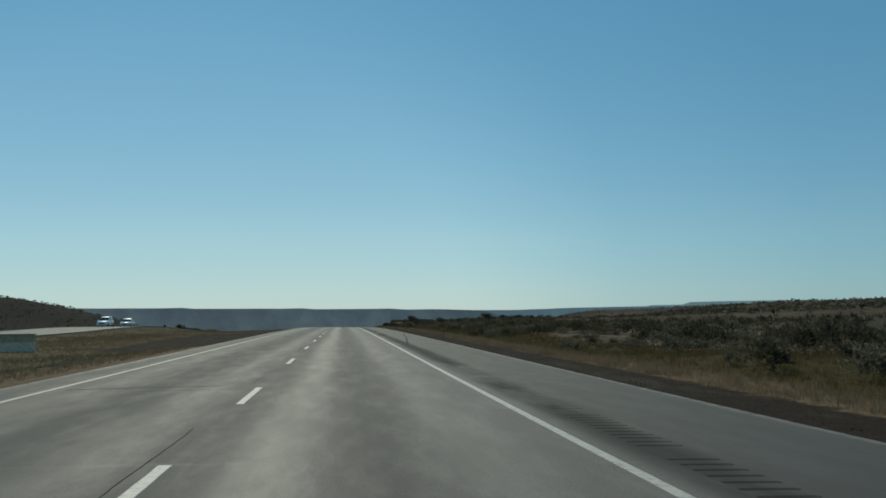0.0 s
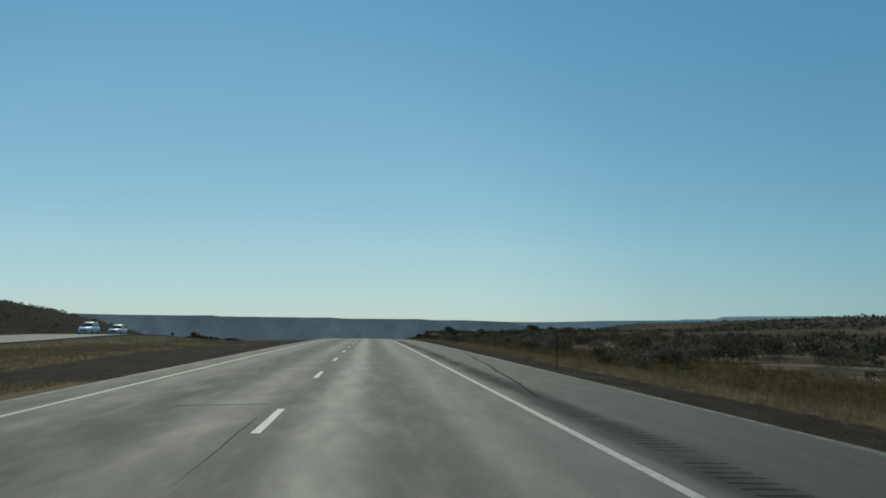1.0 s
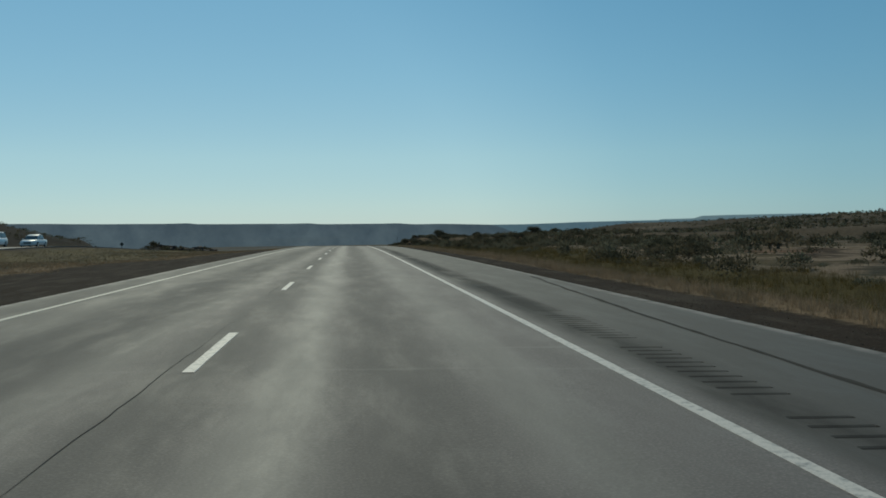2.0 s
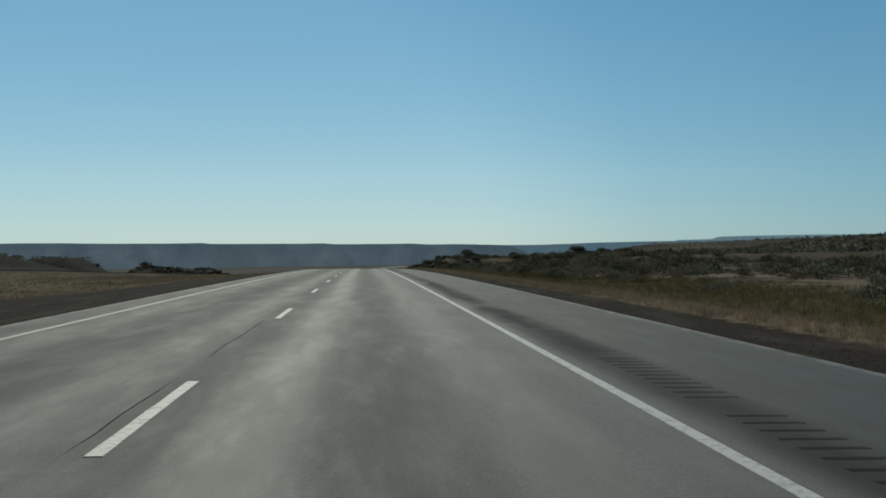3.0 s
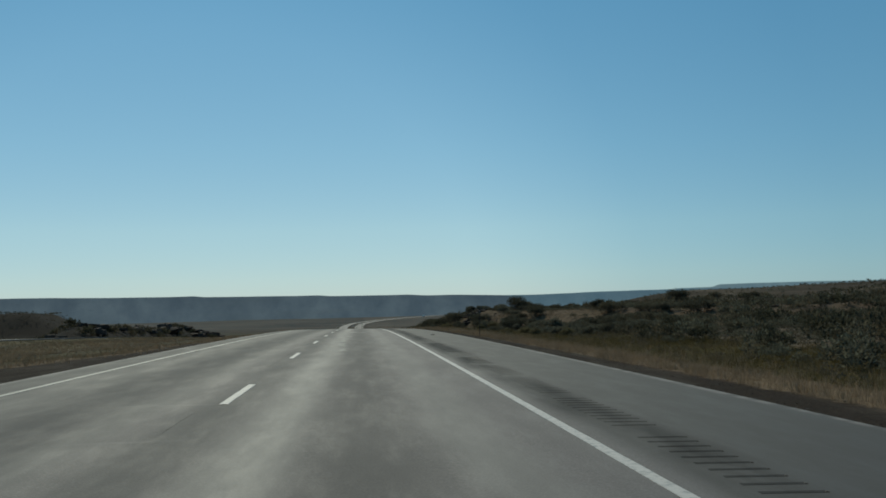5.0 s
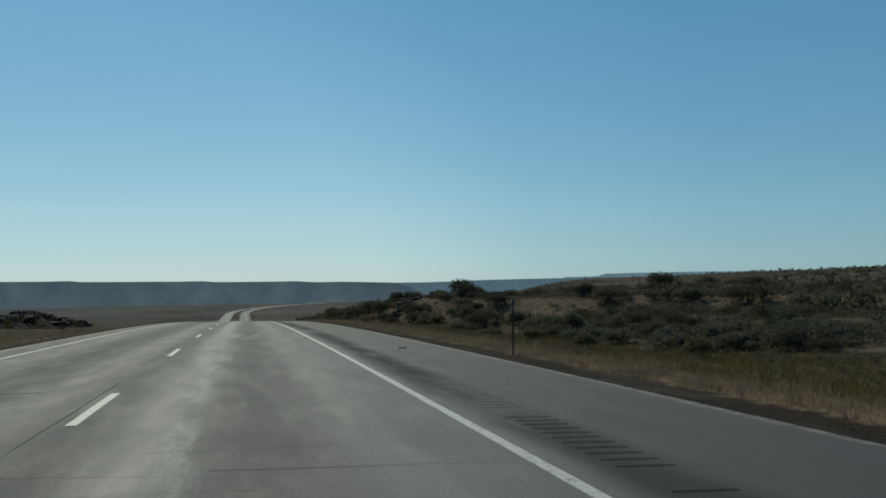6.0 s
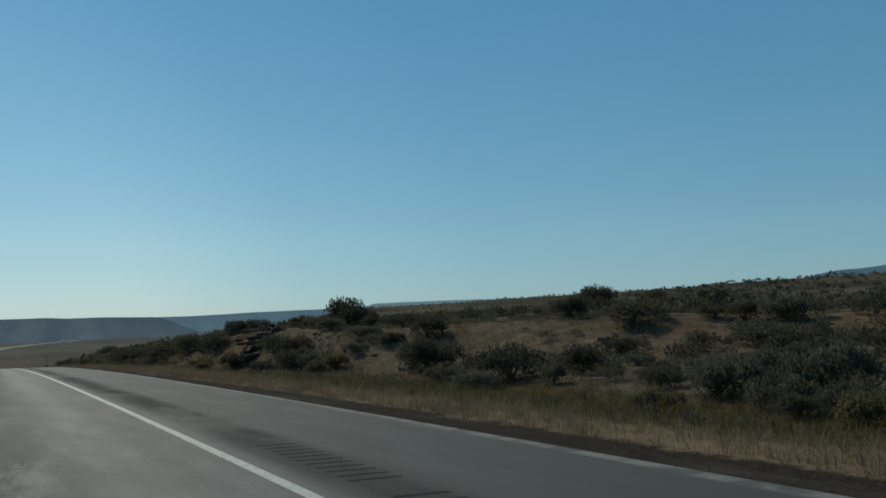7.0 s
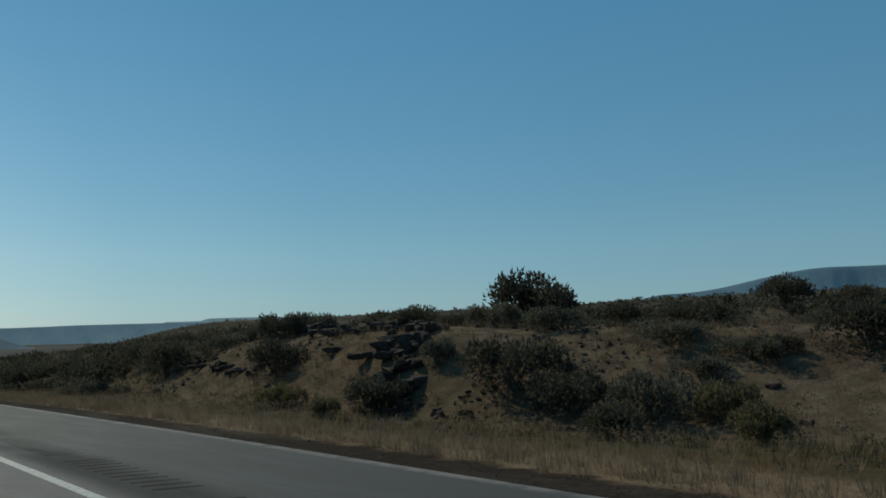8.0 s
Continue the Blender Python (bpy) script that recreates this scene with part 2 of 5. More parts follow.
    bank = calc(nt, "MULTIPLY", calc(nt, "MULTIPLY", span(nt, across, 145.0, 150.0), span(nt, across, 157.0, 163.0, 1.0, 0.25)), calc(nt, "MULTIPLY", span(nt, x, 8.2, 9.6), span(nt, y, 250.0, 280.0, 1.0, 0.0)))
    bank = calc(nt, "MULTIPLY", bank, span(nt, x, 19.0, 24.0, 1.0, 0.4))
    dry = ramp(nt, small, (0.28, (0.068, 0.047, 0.031)), (0.52, (0.124, 0.087, 0.058)), (0.75, (0.205, 0.147, 0.099)))
    col = blend(nt, calc(nt, "MULTIPLY", bank, span(nt, mid, 0.34, 0.50, 0.35, 0.92)), col, dry)
    edge = calc(nt, "ADD", x, calc(nt, "MULTIPLY", calc(nt, "SUBTRACT", small, 0.5), 0.9))
    wide_gravel = calc(nt, "SUBTRACT", edge, span(nt, y, 95.0, 170.0, 0.65, 0.0))
    # verge strips: cinder gravel beside the pavement, then straw, then greener grass
    gravel = ramp(nt, fine, (0.32, (0.017, 0.012, 0.009)), (0.55, (0.034, 0.024, 0.018)), (0.75, (0.074, 0.054, 0.041)))
    gravel = blend(nt, span(nt, grain(nt, stretch(nt, p, (0.9, 0.25, 1)), 1.0, 5.0, 0.65), 0.46, 0.66, 0.0, 0.6), gravel, (0.070, 0.055, 0.043))
    tan = ramp(nt, fine, (0.3, (0.118, 0.080, 0.051)), (0.7, (0.225, 0.157, 0.100)))
    green = ramp(nt, fine, (0.3, (0.038, 0.029, 0.012)), (0.7, (0.086, 0.064, 0.024)))
    near = span(nt, y, 380.0, 520.0, 1.0, 0.0)
    k = calc(nt, "MULTIPLY", calc(nt, "MULTIPLY", span(nt, wide_gravel, 7.4, 7.9), span(nt, edge, 11.4, 13.0, 1.0, 0.0)), calc(nt, "MULTIPLY", near, span(nt, y, 214.0, 230.0, 1.0, 0.2)))
    col = blend(nt, k, col, green)
    k = calc(nt, "MULTIPLY", calc(nt, "MULTIPLY", span(nt, wide_gravel, 6.3, 6.65), span(nt, wide_gravel, 7.4, 7.9, 1.0, 0.0)), near)
    col = blend(nt, k, col, tan)
    k = calc(nt, "MULTIPLY", calc(nt, "MULTIPLY", span(nt, edge, 4.0, 4.2), span(nt, wide_gravel, 6.3, 6.65, 1.0, 0.0)), span(nt, y, 700.0, 900.0, 1.0, 0.0))
    col = blend(nt, k, col, gravel)
    k = calc(nt, "MULTIPLY", calc(nt, "MULTIPLY", span(nt, calc(nt, "ADD", edge, calc(nt, "MULTIPLY", span(nt, y, 50.0, 70.0, -2.6, 8.0), span(nt, y, 140.0, 180.0, 1.0, 0.0))), -10.5, -8.8), span(nt, edge, -5.9, -5.7, 1.0, 0.0)), span(nt, y, 300.0, 420.0, 1.0, 0.0))
    col = blend(nt, k, col, gravel)
    # the median: mixed dry grass, and a straw band along the edge of its gravel
    more = calc(nt, "MULTIPLY", span(nt, y, 50.0, 70.0, -2.6, 8.0), span(nt, y, 140.0, 180.0, 1.0, 0.0))
    side = calc(nt, "SUBTRACT", calc(nt, "MULTIPLY", edge, -1.0), more)
    here = calc(nt, "MULTIPLY", span(nt, edge, -30.0, -28.5), span(nt, y, 300.0, 420.0, 1.0, 0.0))
    mixed = ramp(nt, grain(nt, stretch(nt, p, (0.30, 0.05, 1)), 1.0, 4.0), (0.38, (0.056, 0.047, 0.032)), (0.58, (0.136, 0.106, 0.062)))
    col = blend(nt, calc(nt, "MULTIPLY", here, span(nt, side, 10.5, 11.5, 0.0, 0.8)), col, mixed)
    band = span(nt, calc(nt, "ABSOLUTE", calc(nt, "SUBTRACT", side, 10.8)), 0.6, 2.0, 0.85, 0.0)
    col = blend(nt, calc(nt, "MULTIPLY", here, band), col, tan)
    nt.links.new(col, b.inputs["Base Color"])
    relief(nt, b, calc(nt, "ADD", calc(nt, "MULTIPLY", fine, 0.35), small), 0.7, 0.12)
    return m


def mesa_material(name, low, high, cliff):
    m, nt, b = material(name, 0.95, 0.02)
    p = place(nt)
    xyz = axis(nt, p)
    # along the face, out from the valley, and up: folds run down the slope
    face = node(nt, "ShaderNodeCombineXYZ", X=calc(nt, "MULTIPLY", calc(nt, "ARCTAN2", xyz["X"], xyz["Y"]), 3300.0),
                Y=calc(nt, "SQRT", calc(nt, "ADD", calc(nt, "POWER", xyz["X"], 2.0), calc(nt, "POWER", xyz["Y"], 2.0))), Z=xyz["Z"]).outputs[0]
    rows = grain(nt, stretch(nt, face, (0.002, 0.0, 0.07)), 1.0, 4.0, 0.6)
    gullies = grain(nt, stretch(nt, face, (0.013, 0.0012, 0.008)), 1.0, 6.0, 0.6)
    broad = grain(nt, stretch(nt, face, (0.0030, 0.0008, 0.006)), 1.0, 3.0, 0.5)
    spots = grain(nt, p, 0.05, 6.0, 0.7)
    col = ramp(nt, gullies, (0.36, low), (0.64, high))
    # broad tones put shadowed stretches and paler haze into the colour
    col = blend(nt, span(nt, broad, 0.46, 0.66, 0.0, 0.35), col, tuple(0.85 * v for v in low))
    col = blend(nt, span(nt, broad, 0.46, 0.30, 0.0, 0.08), col, tuple(1.15 * v for v in high))
    col = blend(nt, span(nt, rows, 0.52, 0.66, 0.0, 0.18), col, cliff)
    col = blend(nt, span(nt, spots, 0.52, 0.70, 0.0, 0.35), col, tuple(v * 0.7 for v in low))
    nt.links.new(col, b.inputs["Base Color"])
    relief(nt, b, gullies, 0.6, 9.0)
    return m


def leaf_material(name, dark, light, per_object=True, thin=0.4):
    m, nt, b = material(name, 0.8, 0.12)
    c = ramp(nt, island(nt), (0.0, dark), (1.0, light))
    if per_object:
        c = blend(nt, span(nt, each(nt), 0.0, 1.0, 0.0, 0.5), c, (0.125, 0.105, 0.068))
    else:
        tone = grain(nt, stretch(nt, place(nt), (0.5, 0.5, 0.1)), 1.0, 3.0)
        c = blend(nt, span(nt, tone, 0.46, 0.62, 0.0, 0.6), c, tuple(0.45 * d + 0.55 * l for d, l in zip((0.075, 0.058, 0.038), (0.15, 0.12, 0.082))))
    nt.links.new(c, b.inputs["Base Color"])
    t = node(nt, "ShaderNodeBsdfTranslucent", Color=c)
    mix = nt.nodes.new("ShaderNodeMixShader")
    mix.inputs[0].default_value = thin
    nt.links.new(b.outputs[0], mix.inputs[1])
    nt.links.new(t.outputs[0], mix.inputs[2])
    nt.links.new(mix.outputs[0], nt.nodes["Material Output"].inputs["Surface"])
    return m


def rock_material():
    m, nt, b = material("basalt", 0.9, 0.25)
    p = place(nt)
    big = grain(nt, p, 1.1, 5.0, 0.6)
    fine = grain(nt, p, 9.0, 5.0, 0.7)
    c = ramp(nt, fine, (0.3, (0.022, 0.015, 0.012)), (0.55, (0.052, 0.034, 0.027)), (0.75, (0.11, 0.075, 0.058)))
    c = blend(nt, span(nt, big, 0.5, 0.66, 0.0, 0.5), c, (0.115, 0.062, 0.042))
    nt.links.new(c, b.inputs["Base Color"])
    relief(nt, b, calc(nt, "ADD", fine, big), 0.8, 0.08)
    return m


def plain(name, colour, rough=0.5, gloss=0.5, metal=0.0, speckle=0.12):
    m, nt, b = material(name, rough, gloss, metal)
    n = grain(nt, place(nt), 6.0, 5.0)
    c = ramp(nt, n, (0.3, tuple(v * (1 - speckle) for v in colour)), (0.7, tuple(min(1, v * (1 + speckle)) for v in colour)))
    nt.links.new(c, b.inputs["Base Color"])
    return m


M_ROAD = road_material()
M_GROOVE = plain("groove_dark", (0.030, 0.027, 0.025), 0.95, 0.05)
M_WHITE = paint_material("white_road_paint", (0.48, 0.432, 0.395), 0.22)
M_EDGE_L = paint_material("faded_yellow_line_paint", (0.31, 0.28, 0.235), 0.28)
M_GROUND = ground_material()
# distance haze is put into these base colours as blue and grey tints
M_MESA = mesa_material("haze_tinted_sage_mesa", (0.078, 0.104, 0.134), (0.122, 0.150, 0.177), (0.105, 0.118, 0.122))
M_MESA_BLUE = mesa_material("haze_blue_mesa", (0.110, 0.170, 0.215), (0.145, 0.205, 0.245), (0.125, 0.180, 0.215))
M_MESA_FAR = mesa_material("haze_pale_mesa", (0.20, 0.265, 0.30), (0.25, 0.31, 0.33), (0.21, 0.27, 0.30))
M_MOUNT = mesa_material("haze_blue_mountain", (0.11, 0.17, 0.22), (0.13, 0.19, 0.24), (0.12, 0.18, 0.23))
M_SAGE = leaf_material("sage_leaf", (0.058, 0.053, 0.038), (0.150, 0.148, 0.112))
M_SAGE_ALL = leaf_material("sage_leaf_mass", (0.056, 0.050, 0.033), (0.136, 0.134, 0.098), False, 0.5)
M_DARK = leaf_material("juniper_leaf", (0.033, 0.030, 0.020), (0.098, 0.091, 0.066))
M_DARK_ALL = leaf_material("dark_shrub_mass", (0.026, 0.024, 0.015), (0.070, 0.069, 0.047), False, 0.5)
M_STEM = plain("grey_bark", (0.11, 0.085, 0.062), 0.9, 0.1)
M_STRAW = leaf_material("straw", (0.130, 0.091, 0.057), (0.310, 0.223, 0.147), False)
M_GREEN = leaf_material("rabbitbrush_grass", (0.044, 0.034, 0.012), (0.126, 0.091, 0.030), False)
M_MEDIAN = leaf_material("grey_median_grass", (0.066, 0.055, 0.034), (0.190, 0.152, 0.088), False)
M_DEAD = leaf_material("dead_brush", (0.040, 0.034, 0.025), (0.140, 0.114, 0.080), False)
M_RABBIT = leaf_material("rabbitbrush_leaf", (0.072, 0.061, 0.030), (0.19, 0.156, 0.080))
M_ROCK = rock_material()

# ---------------------------------------------------------------- the lie of the land
PROFILE_Y = [-6000, -300, -20, 0, 20, 40, 60, 80, 100, 120, 140, 160, 180, 200, 220, 240, 260, 280, 300, 320, 340, 360, 380, 400,
             440, 480, 520, 620, 760, 900, 1100, 2600, 3400, 6000]
PROFILE_Z = [1.5, 1.5, 0.22, 0.11, 0.13, 0.20, 0.25, 0.30, 0.33, 0.34, 0.31, 0.23, 0.10, -0.10, -0.38, -0.76, -1.24, -1.81, -2.49, -3.26, -4.10, -5.01, -5.98, -6.99,
             -9.15, -11.45, -13.9, -18.5, -22.8, -25.0, -25.6, -25.0, -21.0, -10.0]
fine_y = np.arange(-400.0, 1400.0, 1.0)
fine_z = np.interp(fine_y, PROFILE_Y, PROFILE_Z)
fine_z[12:-12] = np.convolve(fine_z, np.ones(25) / 25, "valid")


def prof(y):
    y = np.asarray(y, float)
    return np.where((y > -390) & (y < 1380), np.interp(y, fine_y, fine_z), np.interp(y, PROFILE_Y, PROFILE_Z))


def ease(v, a, b):
    t = np.clip((np.asarray(v, float) - a) / (b - a), 0, 1)
    return t * t * (3 - 2 * t)


def vnoise(x, y, seed=0):
    """Smooth noise from 0 to 1 on a unit lattice."""
    xi, yi = np.floor(x).astype(np.int64), np.floor(y).astype(np.int64)
    fx, fy = x - xi, y - yi
    fx, fy = fx * fx * (3 - 2 * fx), fy * fy * (3 - 2 * fy)

    def h(i, j):
        n = (i * 374761393 + j * 668265263 + seed * 982451653) & 0x7FFFFFFF
        n = ((n ^ (n >> 13)) * 1274126177) & 0x7FFFFFFF
        return ((n ^ (n >> 16)) & 0xFFFF) / 65535.0
    a = h(xi, yi) * (1 - fx) + h(xi + 1, yi) * fx
    c = h(xi, yi + 1) * (1 - fx) + h(xi + 1, yi + 1) * fx
    return a * (1 - fy) + c * fy


def fbm(x, y, scale, octaves=4, seed=0):
    x, y = np.asarray(x, float) / scale, np.asarray(y, float) / scale
    s, amp, tot = 0.0, 1.0, 0.0
    for o in range(octaves):
        s = s + amp * (vnoise(x * 2 ** o, y * 2 ** o, seed + o * 17) - 0.5)
        tot += amp
        amp *= 0.5
    return s / tot


def hump(y, mid, width):
    return np.exp(-((y - mid) / width) ** 2)


def bend(y):
    """How far the road has swung to the right, far out in the valley."""
    return np.maximum(0.0, np.asarray(y, float) - 1500.0) ** 2 / 7000.0


def opposite_level(y):
    return prof(y) + 0.75 * hump(np.asarray(y, float), 158, 38) - 0.25


def slant(x, y):
    """Distance across the bank, which runs aslant to the road."""
    return 0.78 * x + 0.62 * y


def land(x, y):
    """Height of the ground at x, y (arrays)."""
    x, y = np.broadcast_arrays(np.asarray(x, float), np.asarray(y, float))
    p = prof(y)
    # right of the road
    e = x - X_EDGE
    edge = p - 0.02 * (X_EDGE - X_DASH)
    z = edge + np.interp(e, [-0.2, 0, 0.12, 1.4, 2.6, 4.5, 8], [-0.14, -0.05, -0.06, -0.08, -0.06, -0.02, 0.10])
    rough = ease(e, 1.0, 6.0)
    z = z + rough * (0.35 * fbm(x, y, 5.0, 4, 3) + 0.7 * fbm(x, y, 22.0, 3, 9))
    # a shallow ditch, then a low bank that comes slantwise towards the road and is cut by it past y 240
    z = z - 0.42 * ease(e, 2.2, 6.0) * (1 - ease(e, 11.5, 16.0)) * ease(y, 176, 204) * (1 - ease(y, 228, 240))
    s = slant(x, y)
    face = ease(s + 1.3 * fbm(x, y, 9, 3, 15), 149.6, 157.0)
    bank = (1.68 - 0.55 * ease(x, 16.0, 22.0)) * face * (1 - 0.45 * ease(y, 240, 262)) * ease(e, 4.0 - 0.8 * fbm(x, y, 14, 2, 5), 8.0)
    bank = bank + 1.45 * ease(y, 234, 266) * ease(x, 15, 25) * (1 - 0.6 * ease(y, 290, 350))
    z = z + bank
    z = z + 1.0 * hump(x, 43, 11) * hump(y, 243, 9)
    plateau = 7.1 + 2.4 * fbm(x, y, 120.0, 4, 21)
    plateau = plateau * (1 - ease(y, 610, 800)) + p * ease(y, 610, 800)
    k = ease(x, 45, 190 + 60 * fbm(0 * x, y, 90, 2, 31)) * ease(y, -2500, -500) * (1 - ease(y, 620, 820))
    right = z * (1 - k) + plateau * k
    # left of the road: median, the other carriageway, then open range
    e = X_INNER - x
    o = opposite_level(y)
    med = p + np.interp(e, [-0.2, 0, 0.15, 2.0, 6.0, 12.0, 19.0, 23.5], [-0.14, -0.06, -0.08, -0.30, -0.62, -0.80, -0.62, -0.30])
    med = med + ease(e, 1.5, 5) * (0.25 * fbm(x, y, 5.0, 4, 13) + 0.5 * fbm(x, y, 20.0, 3, 19))
    z = med * (1 - ease(-x, 27.0, 30.4)) + (o - 0.10) * ease(-x, 27.0, 30.4)
    outer = o - 0.35 + 0.8 * fbm(x, y, 18.0, 4, 23)
    mound = 7.9 * (1 - ease(np.hypot((x + 77) / 46, (y - 212) / 68), 0.05, 1))
    ridge = 14.8 * (1 - ease(np.hypot((x + 200) / 31, (y - 745) / 60), 0.5, 1)) * (1 + 0.25 * fbm(x, y, 14.0, 3, 57)) + 7.0 * (1 - ease(np.hypot((x + 270) / 80, (y - 780) / 80), 0, 1))
    along = (y - 298) / 290
    ridge = ridge + 3.4 * ease(along, 0, 0.07) * (1 - ease(along, 0.5, 0.95)) * (0.75 + 1.1 * fbm(x, y, 22.0, 3, 51)) * np.exp(-((x + 50.0 + 13.0 * along) / 3.6) ** 2)
    outer = outer - 0.38 * np.minimum(p, 0) * ease(-x, 44, 58) * ease(y, 260, 480)
    outer = outer + mound + ridge + 5.0 * fbm(x, y, 160.0, 3, 29) * ease(-x, 60, 160)
    kk = ease(-x, 42.3, 47.0)
    left = z * (1 - kk) + outer * kk
    out = np.where(x > X_EDGE - 0.05, right, left)
    mid = (x > X_INNER + 0.05) & (x < X_EDGE - 0.05)
    out = np.where(mid, p - 0.35, out)
    # far out all is broad plain
    f = ease(y, 850, 1200)
    plain_z = p - 0.9 + 3.0 * fbm(x, y, 260.0, 3, 41) * ease(np.abs(x - bend(y)), 60, 200)
    out = out * (1 - f) + plain_z * f
    return out


def quick_mesh(name, verts, faces, mat, smooth=False):
    """A mesh from arrays: verts (n, 3), faces (m, k)."""
    me = bpy.data.meshes.new(name)
    verts, faces = np.asarray(verts, np.float32), np.asarray(faces, np.int32)
    me.vertices.add(len(verts))
    me.vertices.foreach_set("co", verts.ravel())
    k = faces.shape[1]
    me.loops.add(faces.size)
    me.loops.foreach_set("vertex_index", faces.ravel())
    me.polygons.add(len(faces))
    me.polygons.foreach_set("loop_start", np.arange(0, faces.size, k, dtype=np.int32))
    me.polygons.foreach_set("use_smooth", np.full(len(faces), smooth, bool))
    me.update(calc_edges=True)
    me.validate()
    me.materials.append(mat)
    return me


def grid_faces(nu, nv):
    i = np.arange(nu * nv).reshape(nu, nv)
    return np.stack([i[:-1, :-1], i[1:, :-1], i[1:, 1:], i[:-1, 1:]], -1).reshape(-1, 4)


def spread(a, b, first, grow):
    out, step, v = [], first, a
    while abs(v - a) < abs(b - a):
        out.append(v)
        v += step if b > a else -step
        step *= grow
    return out + [b]


gx = sorted(set(np.round(
    spread(-100, -4900, 6, 1.18) + list(np.arange(-98, -46, 2.0)) + list(np.arange(-46, -26, 0.9)) + list(np.arange(-26, -7, 0.7))
    + [-6.6, -6.42, -6.3, -6.15, -5.0, 0.0, 4.0, 5.3, 5.42, 5.5] + list(np.arange(5.7, 14, 0.35)) + list(np.arange(14, 40, 0.7))
    + list(np.arange(40, 100, 2.0)) + spread(100, 4900, 4, 1.09), 3)))
gy = sorted(set(np.round(
    spread(-20, -4900, 6, 1.3) + list(np.arange(-19, 330, 0.9)) + list(np.arange(330, 640, 3.0)) + spread(640, 4900, 6, 1.045), 3)))
GX, GY = np.meshgrid(np.array(gx), np.array(gy), indexing="ij")
GZ = land(GX, GY)
ground = new("ground", quick_mesh("ground", np.stack([GX, GY, GZ], -1).reshape(-1, 3), grid_faces(len(gx), len(gy)), M_GROUND, True))
tagged(ground, "dry sagebrush rangeland with gravel verges, straw and reddish soil", "ground", kind="structure")

# ---------------------------------------------------------------- pavements and their markings


def part(name, mesh, parent, label=""):
    ob = new(name, mesh)
    ob.parent = parent
    if label:
        ob["label"] = label
    return ob


def ribbon(name, x_of, ys, level, mat, skirt=0.10, shift=0.0):
    """A paved strip: x_of gives the cross positions and their drop; closed at the sides by a skirt."""
    xs = [x_of[0]] + list(x_of) + [x_of[-1]]
    drops = [skirt] + [0.0] * len(x_of) + [skirt]
    X, Y = np.meshgrid(np.array(xs, float), np.array(ys, float), indexing="ij")
    D, _ = np.meshgrid(np.array(drops, float), np.array(ys, float), indexing="ij")
    Z = level(X, Y) - D
    return quick_mesh(name, np.stack([X + bend(Y) + shift * ease(Y, 500, 1000), Y, Z], -1).reshape(-1, 3), grid_faces(len(xs), len(ys)), mat, False)


def road_top(x, y):
    """Top of our pavement: level left of the dashes, falling two in a hundred to the right."""
    return prof(y) - 0.02 * np.maximum(0.0, x - X_DASH)


ROAD_Y = list(np.arange(-60, 420, 2.0)) + list(np.arange(420, 1000, 10.0)) + list(np.arange(1000, 3300, 20.0))
RUMBLE_A, RUMBLE_B = X_RIGHT + 0.50, X_RIGHT + 0.97
road = new("road", ribbon("road", [X_INNER, X_LEFT, X_DASH, X_RIGHT, RUMBLE_A], ROAD_Y, road_top, M_ROAD))
tagged(road, "worn grey asphalt highway lanes with oil stains and cracks", "road", kind="structure")
shoulder = new("shoulder", ribbon("shoulder", [RUMBLE_B, 4.0, X_EDGE], ROAD_Y, road_top, M_ROAD))
tagged(shoulder, "grey asphalt shoulder beside the lanes", "road", kind="structure")

opp = new("opposite_road", ribbon("opposite_road", [OPP_A, OPP_A + 3, OPP_B - 1.2, OPP_B], ROAD_Y, lambda x, y: opposite_level(y), M_ROAD, shift=15.0))
tagged(opp, "far carriageway of grey asphalt beyond the median", "road", kind="structure")


def rumble_mesh(y0, y1):
    """Shoulder strip with shallow rounded grooves in groups of eleven, flat between the groups."""
    ys, cuts = [y0], [0.0]
    y = y0 + 1.29
    while y < y1 - 4.0:
        for i in range(11):
            for dy, c in ((0.0, 0.0), (0.020, 0.008), (0.042, 0.013), (0.066, 0.008), (0.090, 0.0)):
                ys.append(y + dy)
                cuts.append(c)
            y += 0.305
        y += 0.645
    ys.append(y1)
    cuts.append(0.0)
    ys, cuts = np.array(ys), np.array(cuts)
    xs = np.array([RUMBLE_A, RUMBLE_A + 0.012, RUMBLE_B - 0.012, RUMBLE_B])
    X, Y = np.meshgrid(xs, ys, indexing="ij")
    Z = road_top(X, Y)
    Z[1:3] -= cuts
    me = quick_mesh("rumble_strip", np.stack([X, Y, Z], -1).reshape(-1, 3), grid_faces(len(xs), len(ys)), M_ROAD)
    # the deep middle of each groove has its own darker colour
    me.materials.append(M_GROOVE)
    deep = np.zeros((3, len(ys) - 1), np.int32)
    deep[:, (cuts[:-1] > 0.01) | (cuts[1:] > 0.01)] = 1
    me.polygons.foreach_set("material_index", deep.ravel())
    return me


rumble = new("rumble_strip", rumble_mesh(-20.0, 330.0))
tagged(rumble, "milled rumble strip grooves in the asphalt shoulder", "rumble strip", kind="structure")
strip_far = new("shoulder_joint", ribbon("shoulder_joint", [RUMBLE_A, RUMBLE_B], [v for v in ROAD_Y if v >= 330], road_top, M_ROAD))
tagged(strip_far, "plain asphalt strip of the shoulder", "road", kind="structure")


